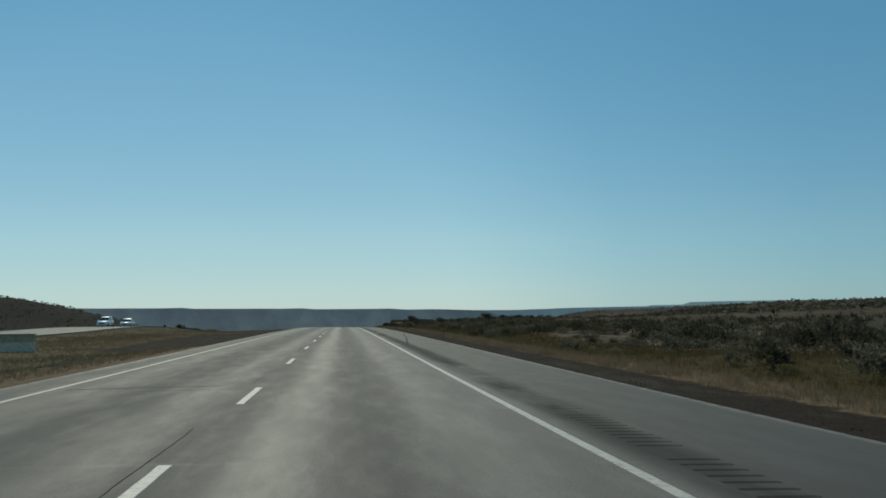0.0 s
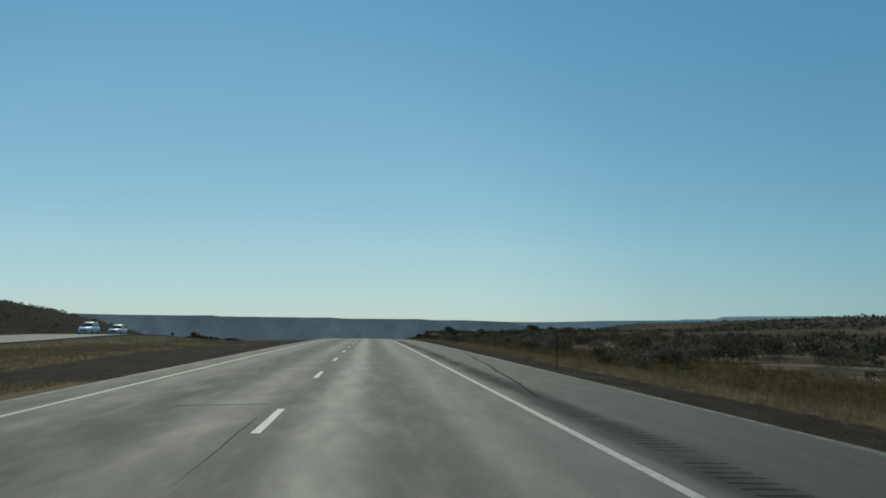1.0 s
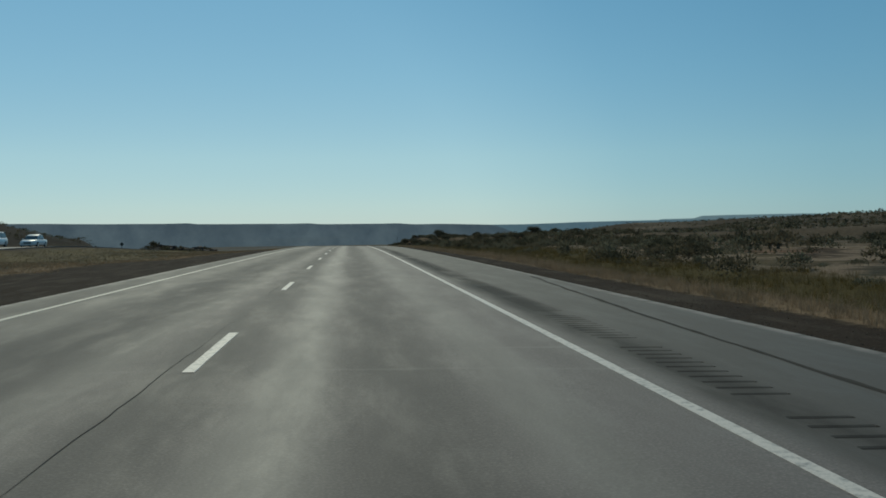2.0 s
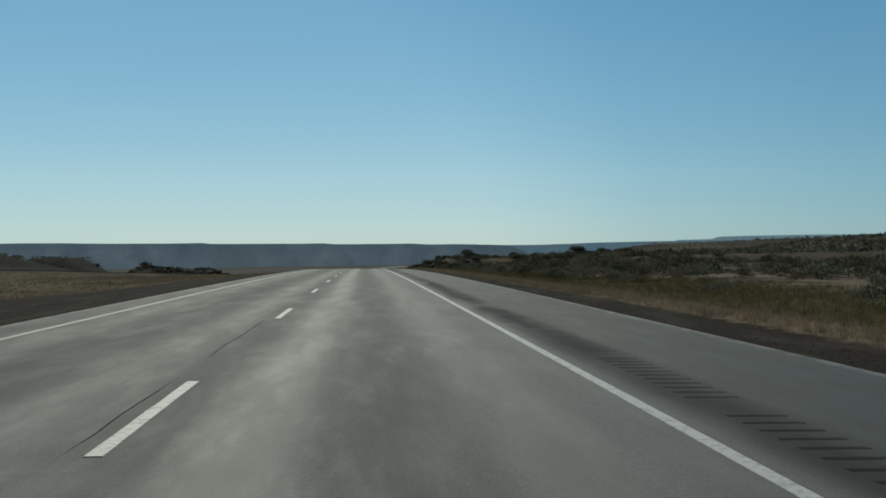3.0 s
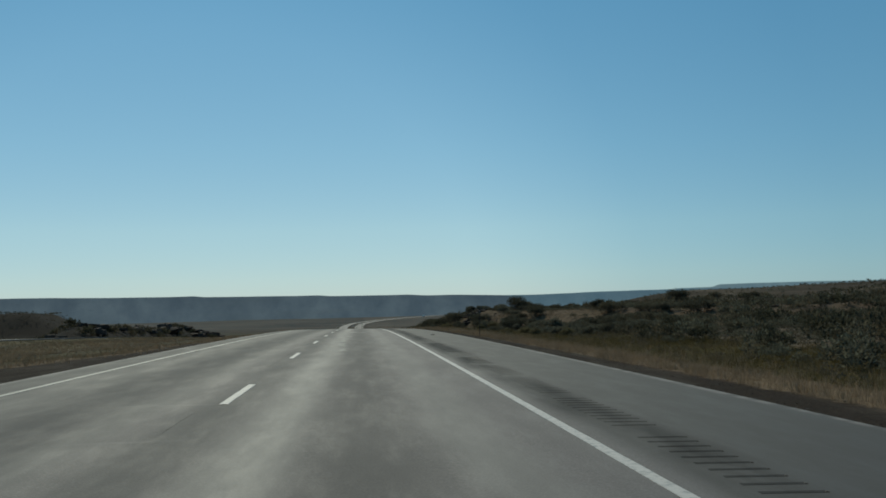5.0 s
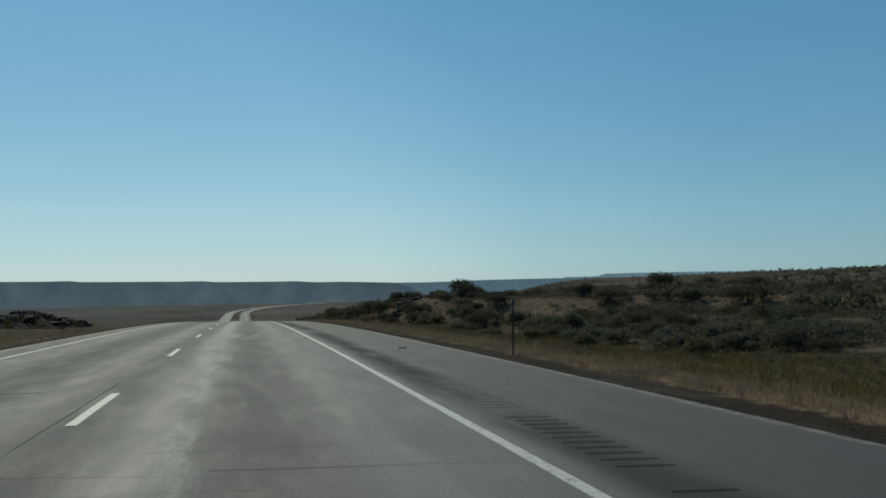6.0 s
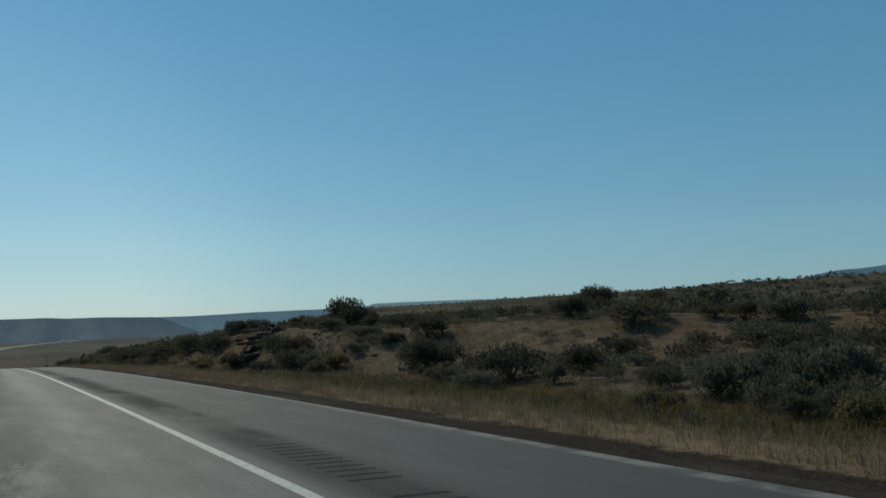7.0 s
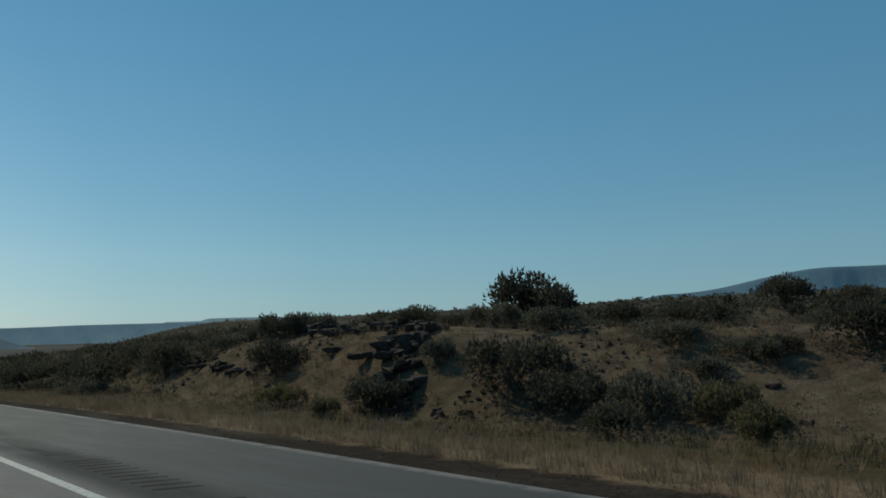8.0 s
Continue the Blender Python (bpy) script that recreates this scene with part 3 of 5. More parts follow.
def stripe(name, x, width, ys, level, mat, thick=0.006):
    ys = np.array(ys, float)
    jig = np.stack([0.010 * fbm(ys * 0 + x + q, ys, 0.3, 3, 5) for q in (0.0, 0.0, 7.0, 7.0)])
    xs = [x - width / 2, x - width / 2 + 0.004, x + width / 2 - 0.004, x + width / 2]
    X = np.stack([np.full_like(ys, v) for v in xs]) + jig
    Y = np.broadcast_to(ys, X.shape)
    Z = level(X, Y) + np.array([0.001, thick, thick, 0.001])[:, None]
    return quick_mesh(name, np.stack([X + bend(Y), Y, Z], -1).reshape(-1, 3), grid_faces(4, len(ys)), mat)


LINE_Y = list(np.arange(-12, 260, 0.25)) + list(np.arange(260, 420, 1.0)) + [v for v in ROAD_Y if v >= 420]
tagged(new("edge_line", stripe("edge_line", X_RIGHT, 0.115, LINE_Y, road_top, M_WHITE)), "solid white painted edge line on the asphalt", "road marking", kind="structure")
tagged(new("edge_line", stripe("edge_line", X_LEFT, 0.12, LINE_Y, road_top, M_EDGE_L)), "faded pale yellow edge line beside the median", "road marking", kind="structure")
tagged(new("edge_line", stripe("edge_line", OPP_B - 1.3, 0.12, LINE_Y, lambda x, y: opposite_level(y), M_EDGE_L)), "edge line of the far carriageway", "road marking", kind="structure")
for n in range(-1, 34):
    y0 = 1.75 + 12.192 * n + (3.1 if n == 0 else 0.0)
    dash = new("lane_dash", stripe("lane_dash", X_DASH, 0.115, np.linspace(y0, y0 + 3.35, 34), road_top, M_WHITE))
    tagged(dash, "worn white painted lane dash on the asphalt", "road marking", "lane dashes", "structure")

# ---------------------------------------------------------------- mesas round the valley


def mesa(name, az0, az1, dist, top, base, mat, seed, depth=500.0, step=0.12, taper=3.0):
    """A flat-topped ridge along an arc round the start, from az0 to az1 degrees right of straight ahead."""
    az = np.radians(np.arange(az0, az1 + step / 2, step))
    n = len(az)
    arc = az * dist
    ends = np.minimum(ease(np.degrees(az), az0, az0 + 1.2), ease(-np.degrees(az), -az1, -az1 + taper))
    tops = top(np.degrees(az)) + 7.0 * fbm(arc, 0 * arc, 420, 4, seed)
    gully = 0.6 * fbm(arc, 0 * arc, 190, 5, seed + 3) * ends
    V = []
    for d, h, g in ((-560, 0.0, 160), (-450, 0.14, 200), (-360, 0.28, 220), (-280, 0.41, 210), (-210, 0.54, 180), (-150, 0.67, 140), (-95, 0.80, 100), (-50, 0.92, 70), (-20, 1.0, 50), (60, 1.01, 20), (depth, 0.9, 0)):
        r = dist + d + g * gully + (30 if h < 0.7 else 6) * fbm(arc, arc * 0 + d * 3, 60, 3, seed + 9)
        z = base + (base + (tops - base) * ends - base) * h if h else np.full(n, base - 4.0)
        z = z + (6.0 * fbm(arc, arc * 0 + d, 70, 3, seed + 11) if 0 < h < 0.9 else 0)
        V.append(np.stack([r * np.sin(az), r * np.cos(az), z], -1))
    V = np.stack(V)
    return new(name, quick_mesh(name, V.reshape(-1, 3), grid_faces(len(V), n)[:, ::-1], mat, True))


def main_top(a):
    """The long mesa's rim: highest in the west, stepping down towards its eastern end."""
    return 37.0 + 4.0 * ease(-a, -4, -2.6) + 3.0 * ease(-a, 1.5, 2.4) + 3.5 * ease(-a, 8.4, 9.2) + 4.0 * ease(-a, 12, 19) - 6.0 * ease(a, 4.8, 8.2)


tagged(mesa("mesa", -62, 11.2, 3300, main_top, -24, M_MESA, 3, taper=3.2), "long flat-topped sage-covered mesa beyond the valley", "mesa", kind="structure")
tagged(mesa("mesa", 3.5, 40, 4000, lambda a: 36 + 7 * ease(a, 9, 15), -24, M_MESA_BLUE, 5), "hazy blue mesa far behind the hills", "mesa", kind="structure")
tagged(mesa("mesa", 16.9, 60, 4300, lambda a: 54 + 10 * ease(a, 19.8, 20.4), -24, M_MESA_FAR, 7), "haze-pale distant mesa rising behind the plateau", "mesa", kind="structure")
tagged(mesa("mountain", 40, 84, 4650, lambda a: 80 + 55 * ease(a, 42, 46.5) + 95 * ease(a, 46.5, 55) - 60 * ease(a, 66, 82), -24, M_MOUNT, 9), "low haze-blue mountain on the far horizon", "mountain", kind="structure")

# ---------------------------------------------------------------- shrubs


def leaf_cloud(seed, count, radius, height, leaf, lobes=7):
    """Quads for a shrub crown: small leaves gathered round several lobes of an uneven dome."""
    g = np.random.default_rng(seed)
    a, q = g.uniform(0, 2 * np.pi, lobes), np.sqrt(g.uniform(0.02, 0.75, lobes))
    mid = np.stack([q * np.cos(a) * radius, q * np.sin(a) * radius, height * (0.26 + 0.34 * g.uniform(0, 1, lobes) * (1.15 - q))], -1)
    size = g.uniform(0.30, 0.52, lobes) * radius
    pick = g.integers(0, lobes, count)
    v = g.normal(0, 1, (count, 3))
    v /= np.linalg.norm(v, axis=1, keepdims=True)
    v[:, 2] = np.where(g.uniform(0, 1, count) < 0.3, v[:, 2], np.abs(v[:, 2]))
    rad = size[pick] * g.uniform(0.45, 1.12, count) ** 0.7
    c = mid[pick] + v * rad[:, None] * np.array([1, 1, min(1.25, height / radius)])
    c[:, 2] = np.clip(c[:, 2], 0.03 * height, None)
    up = v + 0.55 * g.normal(0, 1, (count, 3)) + np.array([0, 0, 0.55])
    up /= np.linalg.norm(up, axis=1, keepdims=True)
    side = np.cross(up, g.normal(0, 1, (count, 3)))
    side /= np.linalg.norm(side, axis=1, keepdims=True)
    s = leaf * g.uniform(0.55, 1.35, count)[:, None]
    w = s * 0.34
    V = np.stack([c - side * w, c + side * w, c + up * s * 1.05], 1)
    return V.reshape(-1, 3), np.arange(count * 3).reshape(-1, 3)


def twig_bundle(seed, radius, height, sticks, thick):
    """Bent, tapering sticks that fan out from the foot of a shrub."""
    g = np.random.default_rng(seed)
    ring = [thick * np.array([np.cos(k * np.pi / 2), np.sin(k * np.pi / 2), 0]) for k in range(4)]
    V, F = [np.array([0, 0, -0.06]) + q * 1.6 for q in ring], []
    for i in range(sticks):
        a = g.uniform(0, 2 * np.pi)
        tip = np.array([np.cos(a), np.sin(a), 0]) * radius * g.uniform(0.2, 0.6) + np.array([0, 0, height * g.uniform(0.4, 0.72)])
        knee = tip * np.array([0.35, 0.35, 0.5]) + g.normal(0, 0.06 * radius, 3)
        o = len(V)
        V += [knee + q * 0.7 for q in ring] + [tip + q * 0.2 for q in ring]
        for k in range(4):
            n = (k + 1) % 4
            F += [[k, n, o + n, o + k], [o + k, o + n, o + 4 + n, o + 4 + k]]
    return np.array(V), np.array(F)


def shrub_kind(seed, count, radius, height, leaf, mat, sticks=6, lobes=7):
    crown = quick_mesh("crown", *leaf_cloud(seed, count, radius, height, leaf, lobes), mat)
    stem = quick_mesh("stem", *twig_bundle(seed + 50, radius, height, sticks, 0.025 * max(1.0, height)), M_STEM)
    return crown, stem


SAGE = [shrub_kind(100 + i, 2900, 0.62, 0.66, 0.060, M_SAGE, 9, 11) for i in range(6)]
DARK = [shrub_kind(200 + i, 3300, 0.80, 0.86, 0.068, M_DARK, 9, 11) for i in range(5)]
RABBIT = [shrub_kind(250 + i, 3600, 0.66, 0.80, 0.060, M_RABBIT, 9, 9) for i in range(3)]


def shrub(kind, x, y, scale, turn, dark, tall=1.0, gold=False):
    """One shrub standing on the ground."""
    ob = new("rabbitbrush" if gold else "juniper_shrub" if dark else "sagebrush")
    part("crown", kind[0], ob)
    part("stem", kind[1], ob, "grey woody stems")
    ob.matrix_world = Matrix.Translation((x, y, float(land(x, y)) - 0.03)) @ Matrix.Rotation(turn, 4, "Z") @ Matrix.Diagonal((scale, scale, scale * tall, 1))
    if gold:
        tagged(ob, "yellow-green rabbitbrush in the grass beside the verge", "shrub", "rabbitbrush along the verge")
    elif dark:
        size = "large" if scale > 1.5 else "low" if scale < 0.9 else "rounded"
        tagged(ob, "%s dark green desert shrub on dry sandy ground" % size, "shrub", "dark shrubs on the bank")
    else:
        size = "broad" if scale > 1.3 else "small" if scale < 0.85 else "bushy"
        tagged(ob, "%s grey-green sagebrush on the dry roadside bank" % size, "shrub", "sagebrush on the bank")
    return ob


# shrubs that stand out, by where they grow: x, y, width, height, dark or grey
AT_FOOT = [
    (10.8, 210.7, 0.9, 0.5, False), (12.3, 209.5, 0.5, 0.5, False), (12.4, 211.9, 1.9, 1.0, True), (13.8, 210.6, 0.9, 0.8, True),
    (13.4, 219.2, 1.4, 1.1, True), (9.6, 226.6, 1.1, 0.6, True), (21.1, 211.8, 2.6, 0.8, True), (14.0, 220.4, 1.9, 1.1, True),
]
ON_SLOPE = [
    (19.6, 216.9, 1.5, 0.6, True), (29.2, 207.9, 2.3, 0.9, False), (12.5, 228.5, 1.3, 0.9, False), (24.0, 215.0, 1.9, 0.6, True),
    (12.1, 230.0, 1.4, 0.9, True), (27.6, 212.0, 2.5, 1.2, True), (10.3, 234.1, 1.3, 0.7, True), (14.4, 228.9, 1.0, 0.4, False),
    (22.5, 220.2, 2.4, 1.0, True), (26.0, 215.6, 1.9, 1.1, False), (12.2, 231.9, 1.7, 1.1, True), (17.1, 227.2, 1.7, 1.0, True),
    (15.6, 228.8, 1.1, 0.5, False), (25.1, 216.9, 1.1, 0.8, True), (16.0, 228.4, 0.8, 0.5, True), (26.3, 216.2, 1.2, 0.6, True),
    (24.7, 218.1, 1.0, 0.5, True), (12.1, 234.4, 0.7, 0.6, False),
]
PAST_THE_BANK = [
    (11.1, 249.0, 1.7, 1.2, True), (12.3, 299.2, 2.3, 1.1, True), (10.5, 261.4, 2.1, 1.2, True), (10.6, 254.9, 1.9, 1.0, True),
    (9.2, 262.8, 1.6, 1.1, True),
]
ON_BROW = [
    (15.3, 230.7, 1.4, 0.5, False), (22.4, 224.4, 1.7, 1.0, True), (15.0, 233.9, 1.2, 0.6, False), (10.9, 240.1, 1.4, 1.0, True),
    (22.2, 242.5, 1.5, 0.9, True), (12.8, 243.2, 0.9, 0.7, True), (12.7, 244.2, 0.9, 1.0, True), (11.8, 253.5, 1.6, 1.1, True),
    (17.9, 232.0, 1.6, 0.7, True), (16.9, 233.4, 1.1, 0.6, True),
    (16.8, 236.8, 2.3, 1.4, True), (17.9, 237.6, 1.6, 1.1, True), (15.7, 240.8, 1.3, 0.9, True), (14.6, 245.6, 1.3, 0.7, False),
    (36.2, 242.6, 2.5, 1.45, True), (40.5, 241.8, 2.0, 0.8, True), (44.0, 240.5, 2.4, 0.9, True), (20.7, 250.0, 2.6, 1.4, True),
]
FARTHER_BACK = [
    (12.1, 192.4, 1.1, 0.5, False), (13.4, 191.0, 1.0, 0.6, True), (12.3, 195.0, 1.0, 0.6, False), (16.6, 196.0, 0.7, 0.7, True),
    (16.6, 198.1, 1.2, 1.0, True), (15.7, 199.3, 1.1, 0.9, True), (13.9, 202.4, 1.2, 0.9, False), (13.3, 203.3, 1.1, 0.9, False),
    (12.9, 204.5, 1.3, 0.9, False), (13.2, 206.6, 0.8, 0.5, True),
]
taken = []
for i, (x, y, wide, high, dark) in enumerate(ON_BROW + ON_SLOPE + AT_FOOT + PAST_THE_BANK + FARTHER_BACK):
    kinds = DARK if dark else SAGE
    sc = wide / (1.40 if dark else 1.08)
    shrub(kinds[i % len(kinds)], x, y, sc, i * 1.7, dark, min(1.8, max(0.55, high / ((0.80 if dark else 0.60) * sc))))
    taken.append((x, y))
for i, (x, y, sc) in enumerate(((12.9, 227.4, 1.0), (11.6, 225.6, 0.8), (10.6, 203.4, 0.7), (11.2, 199.6, 0.8), (10.4, 191.0, 0.7), (9.4, 236.5, 0.8), (8.8, 233.6, 0.6), (10.8, 184.2, 0.7))):
    shrub(RABBIT[i % 3], x, y, sc, i * 2.1, False, 1.0, True)
    taken.append((x, y))
taken = np.array(taken)


def cover(x, y):
    """How thickly shrubs stand at x, y on the right: none on the verge, thinner on the straw slope."""
    out = 2.9 * ease(y, 150, 186) * (1 - ease(y, 226, 238))
    c = ease(x - out, 7.9, 9.4) * (0.13 + 2.7 * np.clip(fbm(x, y, 9.0, 3, 61) + 0.10, 0, 1))
    s = slant(x, y)
    bare = ease(s, 147, 150.5) * (1 - ease(s, 156.5, 159.5)) * (1 - ease(x, 17, 20)) * (1 - ease(y, 240, 248))
    c = c + 0.8 * ease(y, 243, 252) * (1 - ease(y, 300, 330)) * ease(x, 8.6, 9.6) * (1 - ease(x, 24, 34))
    return c * (1 - 0.93 * bare)


def scatter(x0, x1, y0, y1, per_m2, density):
    n = int((x1 - x0) * (y1 - y0) * per_m2)
    x, y = rng.uniform(x0, x1, n), rng.uniform(y0, y1, n)
    keep = rng.uniform(0, 1, n) < density(x, y)
    return x[keep], y[keep]


def clear_of(x, y, pts, r):
    if not len(pts):
        return np.ones(len(x), bool)
    return np.min(np.hypot(x[:, None] - pts[None, :, 0], y[:, None] - pts[None, :, 1]), axis=1) > r


# single shrubs along the stretch that is passed nearest
nx, ny = scatter(8.6, 18.0, 176, 256, 0.30, cover)
belt_x, belt_y = scatter(11.8, 15.5, 182, 207, 0.62, lambda x, y: 0.8 + 0 * x)
nx, ny = np.concatenate([belt_x, nx]), np.concatenate([belt_y, ny])
ok = clear_of(nx, ny, taken, 1.2)
nx, ny = nx[ok][:245], ny[ok][:245]
for i, (x, y) in enumerate(zip(nx, ny)):
    dark = rng.uniform() < 0.24
    kinds = DARK if dark else SAGE
    shrub(kinds[i % len(kinds)], x, y, (0.45 + 0.85 * rng.uniform() ** 1.5) * (0.85 if dark else 1.0) * (0.7 + 0.3 * float(ease(x, 9.5, 12.5))), rng.uniform(0, 6.28), dark, rng.uniform(0.75, 1.1))


def mass(name, x, y, count, leaf, mats, lo, hi, seed, label, tall=(0.7, 1.1), base=(0.62, 0.72)):
    """Many shrubs joined into one mesh, from a few base shapes scaled, turned and set on the ground."""
    x, y = np.asarray(x), np.asarray(y)
    z = land(x, y) - 0.04
    g = np.random.default_rng(seed)
    VV, FF, off = [], [], 0
    for k in range(6):
        V, F = leaf_cloud(seed + k, count, base[0], base[1], leaf, 7)
        idx = np.arange(k, len(x), 6)
        if not len(idx):
            continue
        s = g.uniform(lo, hi, len(idx)) * (1 + 0.3 * (g.uniform(0, 1, len(idx)) > 0.9))
        t, h = g.uniform(0, 6.28, len(idx)), g.uniform(*tall, len(idx))
        ct, st = np.cos(t)[:, None], np.sin(t)[:, None]
        P = np.stack([(V[None, :, 0] * ct - V[None, :, 1] * st) * s[:, None] + x[idx][:, None],
                      (V[None, :, 0] * st + V[None, :, 1] * ct) * s[:, None] + y[idx][:, None],
                      V[None, :, 2] * (s * h)[:, None] + z[idx][:, None]], -1)
        n = V.shape[0]
        VV.append(P.reshape(-1, 3))
        FF.append((F[None] + (np.arange(len(idx)) * n)[:, None, None]).reshape(-1, 3) + off)
        off += n * len(idx)
    ob = new(name, quick_mesh(name, np.concatenate(VV), np.concatenate(FF), mats))
    return tagged(ob, label, "shrubs", kind="stuff")


def both(name, x, y, count, leaf, lo, hi, seed, share=0.26):
    d = rng.uniform(0, 1, len(x)) < share
    mass("sagebrush_" + name, x[~d], y[~d], count, leaf, M_SAGE_ALL, lo, hi, seed, "grey-green sagebrush scattered over the dry range")
    mass("dark_scrub_" + name, x[d], y[d], count, leaf, M_DARK_ALL, lo * 1.1, hi * 1.2, seed + 20, "dark green scrub scattered over the dry range", (0.8, 1.2))


ax, ay = scatter(8.0, 21.0, -8, 176, 0.44, cover)
bx, by = scatter(8.0, 21.0, 256, 330, 0.45, cover)
dx2, dy2 = scatter(18.0, 21.0, 176, 256, 0.40, cover)
cx, cy = scatter(21.0, 45.0, -8, 330, 0.22, cover)
sx, sy = np.concatenate([ax, bx, cx, dx2]), np.concatenate([ay, by, cy, dy2])
gx3, gy3 = scatter(19.0, 45.0, 168, 300, 0.34, lambda x, y: 0.35 + 1.3 * np.clip(fbm(x, y, 16, 3, 87) + 0.12, 0, 1))
sx, sy = np.concatenate([sx, gx3]), np.concatenate([sy, gy3])
ok = clear_of(sx, sy, taken, 1.6)
close = (sx > 15) & (sx < 28) & (sy > 176) & (sy < 256)
far_off = ok & ~close
edge_row = far_off & (sx < 16.5) & (sy < 180)
both("verge", sx[edge_row], sy[edge_row], 520, 0.078, 0.40, 1.15, 320, 0.36)
far_off = far_off & ~edge_row
both("near", sx[far_off], sy[far_off], 150, 0.135, 0.36, 1.25, 300, 0.42)
# finer leaves on the shrubs of the bank's brow
brow = ok & close
both("brow", sx[brow], sy[brow], 560, 0.074, 0.35, 0.85, 350)
fx, fy = scatter(45.0, 150.0, -8, 620, 0.16, lambda x, y: 0.35 + 0.9 * np.clip(fbm(x, y, 30, 3, 71) + 0.15, 0, 1))
gx2, gy2 = scatter(150.0, 330.0, 60, 800, 0.05, lambda x, y: 0.5 + 0 * x)
hx, hy = scatter(9.0, 45.0, 330, 700, 0.14, lambda x, y: 0.8 + 0 * x)
both("far", np.concatenate([fx, gx2, hx]), np.concatenate([fy, gy2, hy]), 22, 0.40, 0.4, 0.95, 400, 0.30)
# thick scrub where the bank runs out
px2, py2 = scatter(9.4, 27.0, 247, 310, 0.34, lambda x, y: 0.45 + 0.9 * np.clip(fbm(x, y, 8, 3, 83) + 0.15, 0, 1))
ok = clear_of(px2, py2, taken, 1.2)
both("beyond", px2[ok], py2[ok], 430, 0.085, 0.5, 1.25, 380, 0.55)
# close-set sagebrush in the ditch before the bank
ex, ey = scatter(12.6, 30.0, 178, 214, 0.5, lambda x, y: (0.4 + 0.9 * np.clip(fbm(x, y, 8, 3, 101) + 0.2, 0, 1)) * (1 - ease(slant(x, y), 146, 150)))
ok = clear_of(ex, ey, taken, 1.0)
both("ditch", ex[ok], ey[ok], 460, 0.080, 0.5, 1.05, 620, 0.38)
# low tussocks and dead brush between the shrubs of the bank
ux, uy = scatter(7.4, 24.0, 150, 285, 3.2, lambda x, y: ease(x, 7.2, 9.0) * (0.35 + 0.9 * np.clip(fbm(x, y, 6.0, 3, 91) + 0.2, 0, 1)))
mass("dead_brush", ux, uy, 44, 0.13, M_DEAD, 0.14, 0.38, 700, "grey-brown tussocks and dead brush on the bank", (0.7, 1.3))
# low grey brush on the flat top of the bank and in the ditch before it
wx, wy = scatter(11.5, 34.0, 186, 250, 0.9, lambda x, y: (0.2 + 0.8 * np.clip(2.5 * fbm(x, y, 7.0, 3, 95) + 0.3, 0, 1)) * (0.5 + 0.5 * ease(slant(x, y), 156, 159) + 0.6 * (1 - ease(slant(x, y), 146, 150))))
mass("low_brush", wx, wy, 90, 0.085, M_SAGE_ALL, 0.22, 0.55, 720, "low grey-green brush on the range above the bank", (0.6, 1.0))
# left: thin scrub in the median and beyond the other carriageway, thick on the mound
mx, my = scatter(-150, -46, 40, 620, 0.14, lambda x, y: 0.5 + 0 * x)
kx, ky = scatter(-340, -165, 690, 850, 0.03, lambda x, y: 0.7 + 0 * x)
qx, qy = scatter(-124, -46, 140, 250, 0.15, lambda x, y: 1 - ease(np.hypot((x + 79) / 45, (y - 195) / 55), 0.8, 1.1))
jx, jy = scatter(-245, -155, 685, 800, 0.11, lambda x, y: 0.8 + 0 * x)
both("ridge", jx, jy, 36, 0.30, 0.45, 0.95, 530, 0.8)
mx, my = np.concatenate([mx, kx, qx]), np.concatenate([my, ky, qy])
both("left", mx, my, 22, 0.27, 0.3, 0.65, 500, 0.5)

# ---------------------------------------------------------------- grass


def tufts(name, x, y, blades, h0, h1, width, mat, seed, label):
    g = np.random.default_rng(seed)
    n = len(x)
    z = land(x, y) - 0.02
    a = g.uniform(0, 2 * np.pi, (n, blades))
    lean = g.uniform(0.1, 1.15, (n, blades))
    h = g.uniform(h0, h1, (n, 1)) * g.uniform(0.6, 1.15, (n, blades))
    r = g.uniform(0, 0.10, (n, blades))
    foot = np.stack([x[:, None] + r * np.cos(a), y[:, None] + r * np.sin(a), np.broadcast_to(z[:, None], a.shape)], -1)
    side = np.stack([-np.sin(a), np.cos(a), 0 * a], -1) * width
    tip = foot + np.stack([np.cos(a) * lean * h, np.sin(a) * lean * h, h], -1)
    V = np.stack([foot - side, foot + side, tip], 2).reshape(-1, 3)
    ob = new(name, quick_mesh(name, V, np.arange(len(V)).reshape(-1, 3), mat))
    return tagged(ob, label, "grass", kind="stuff")


def verge(x, y):
    """Distance out, less the extra width of the gravel along the first stretch."""
    return x - 0.65 * (1 - ease(y, 95, 170))


tx, ty = scatter(6.0, 9.2, -8, 320, 60, lambda x, y: ease(verge(x, y), 6.3, 6.6) * (1 - 0.85 * ease(verge(x, y), 7.4, 7.9)) * (0.35 + 0.65 * vnoise(x, y * 0.6, 3)))
tufts("dry_grass_verge", tx, ty, 10, 0.10, 0.28, 0.0042, M_STRAW, 1, "tan dry grass along the gravel verge")
tx, ty = scatter(6.9, 13.0, -8, 320, 20, lambda x, y: ease(verge(x, y), 7.3, 7.9) * (1 - 0.8 * ease(x, 11.5, 13.5)) * (1 - 0.75 * ease(y, 212, 228)) * (0.3 + 0.7 * vnoise(x * 0.5, y * 0.3, 5)))
tufts("green_grass_verge", tx, ty, 12, 0.10, 0.27, 0.0050, M_GREEN, 2, "yellow-green tall grass and weeds behind the verge")
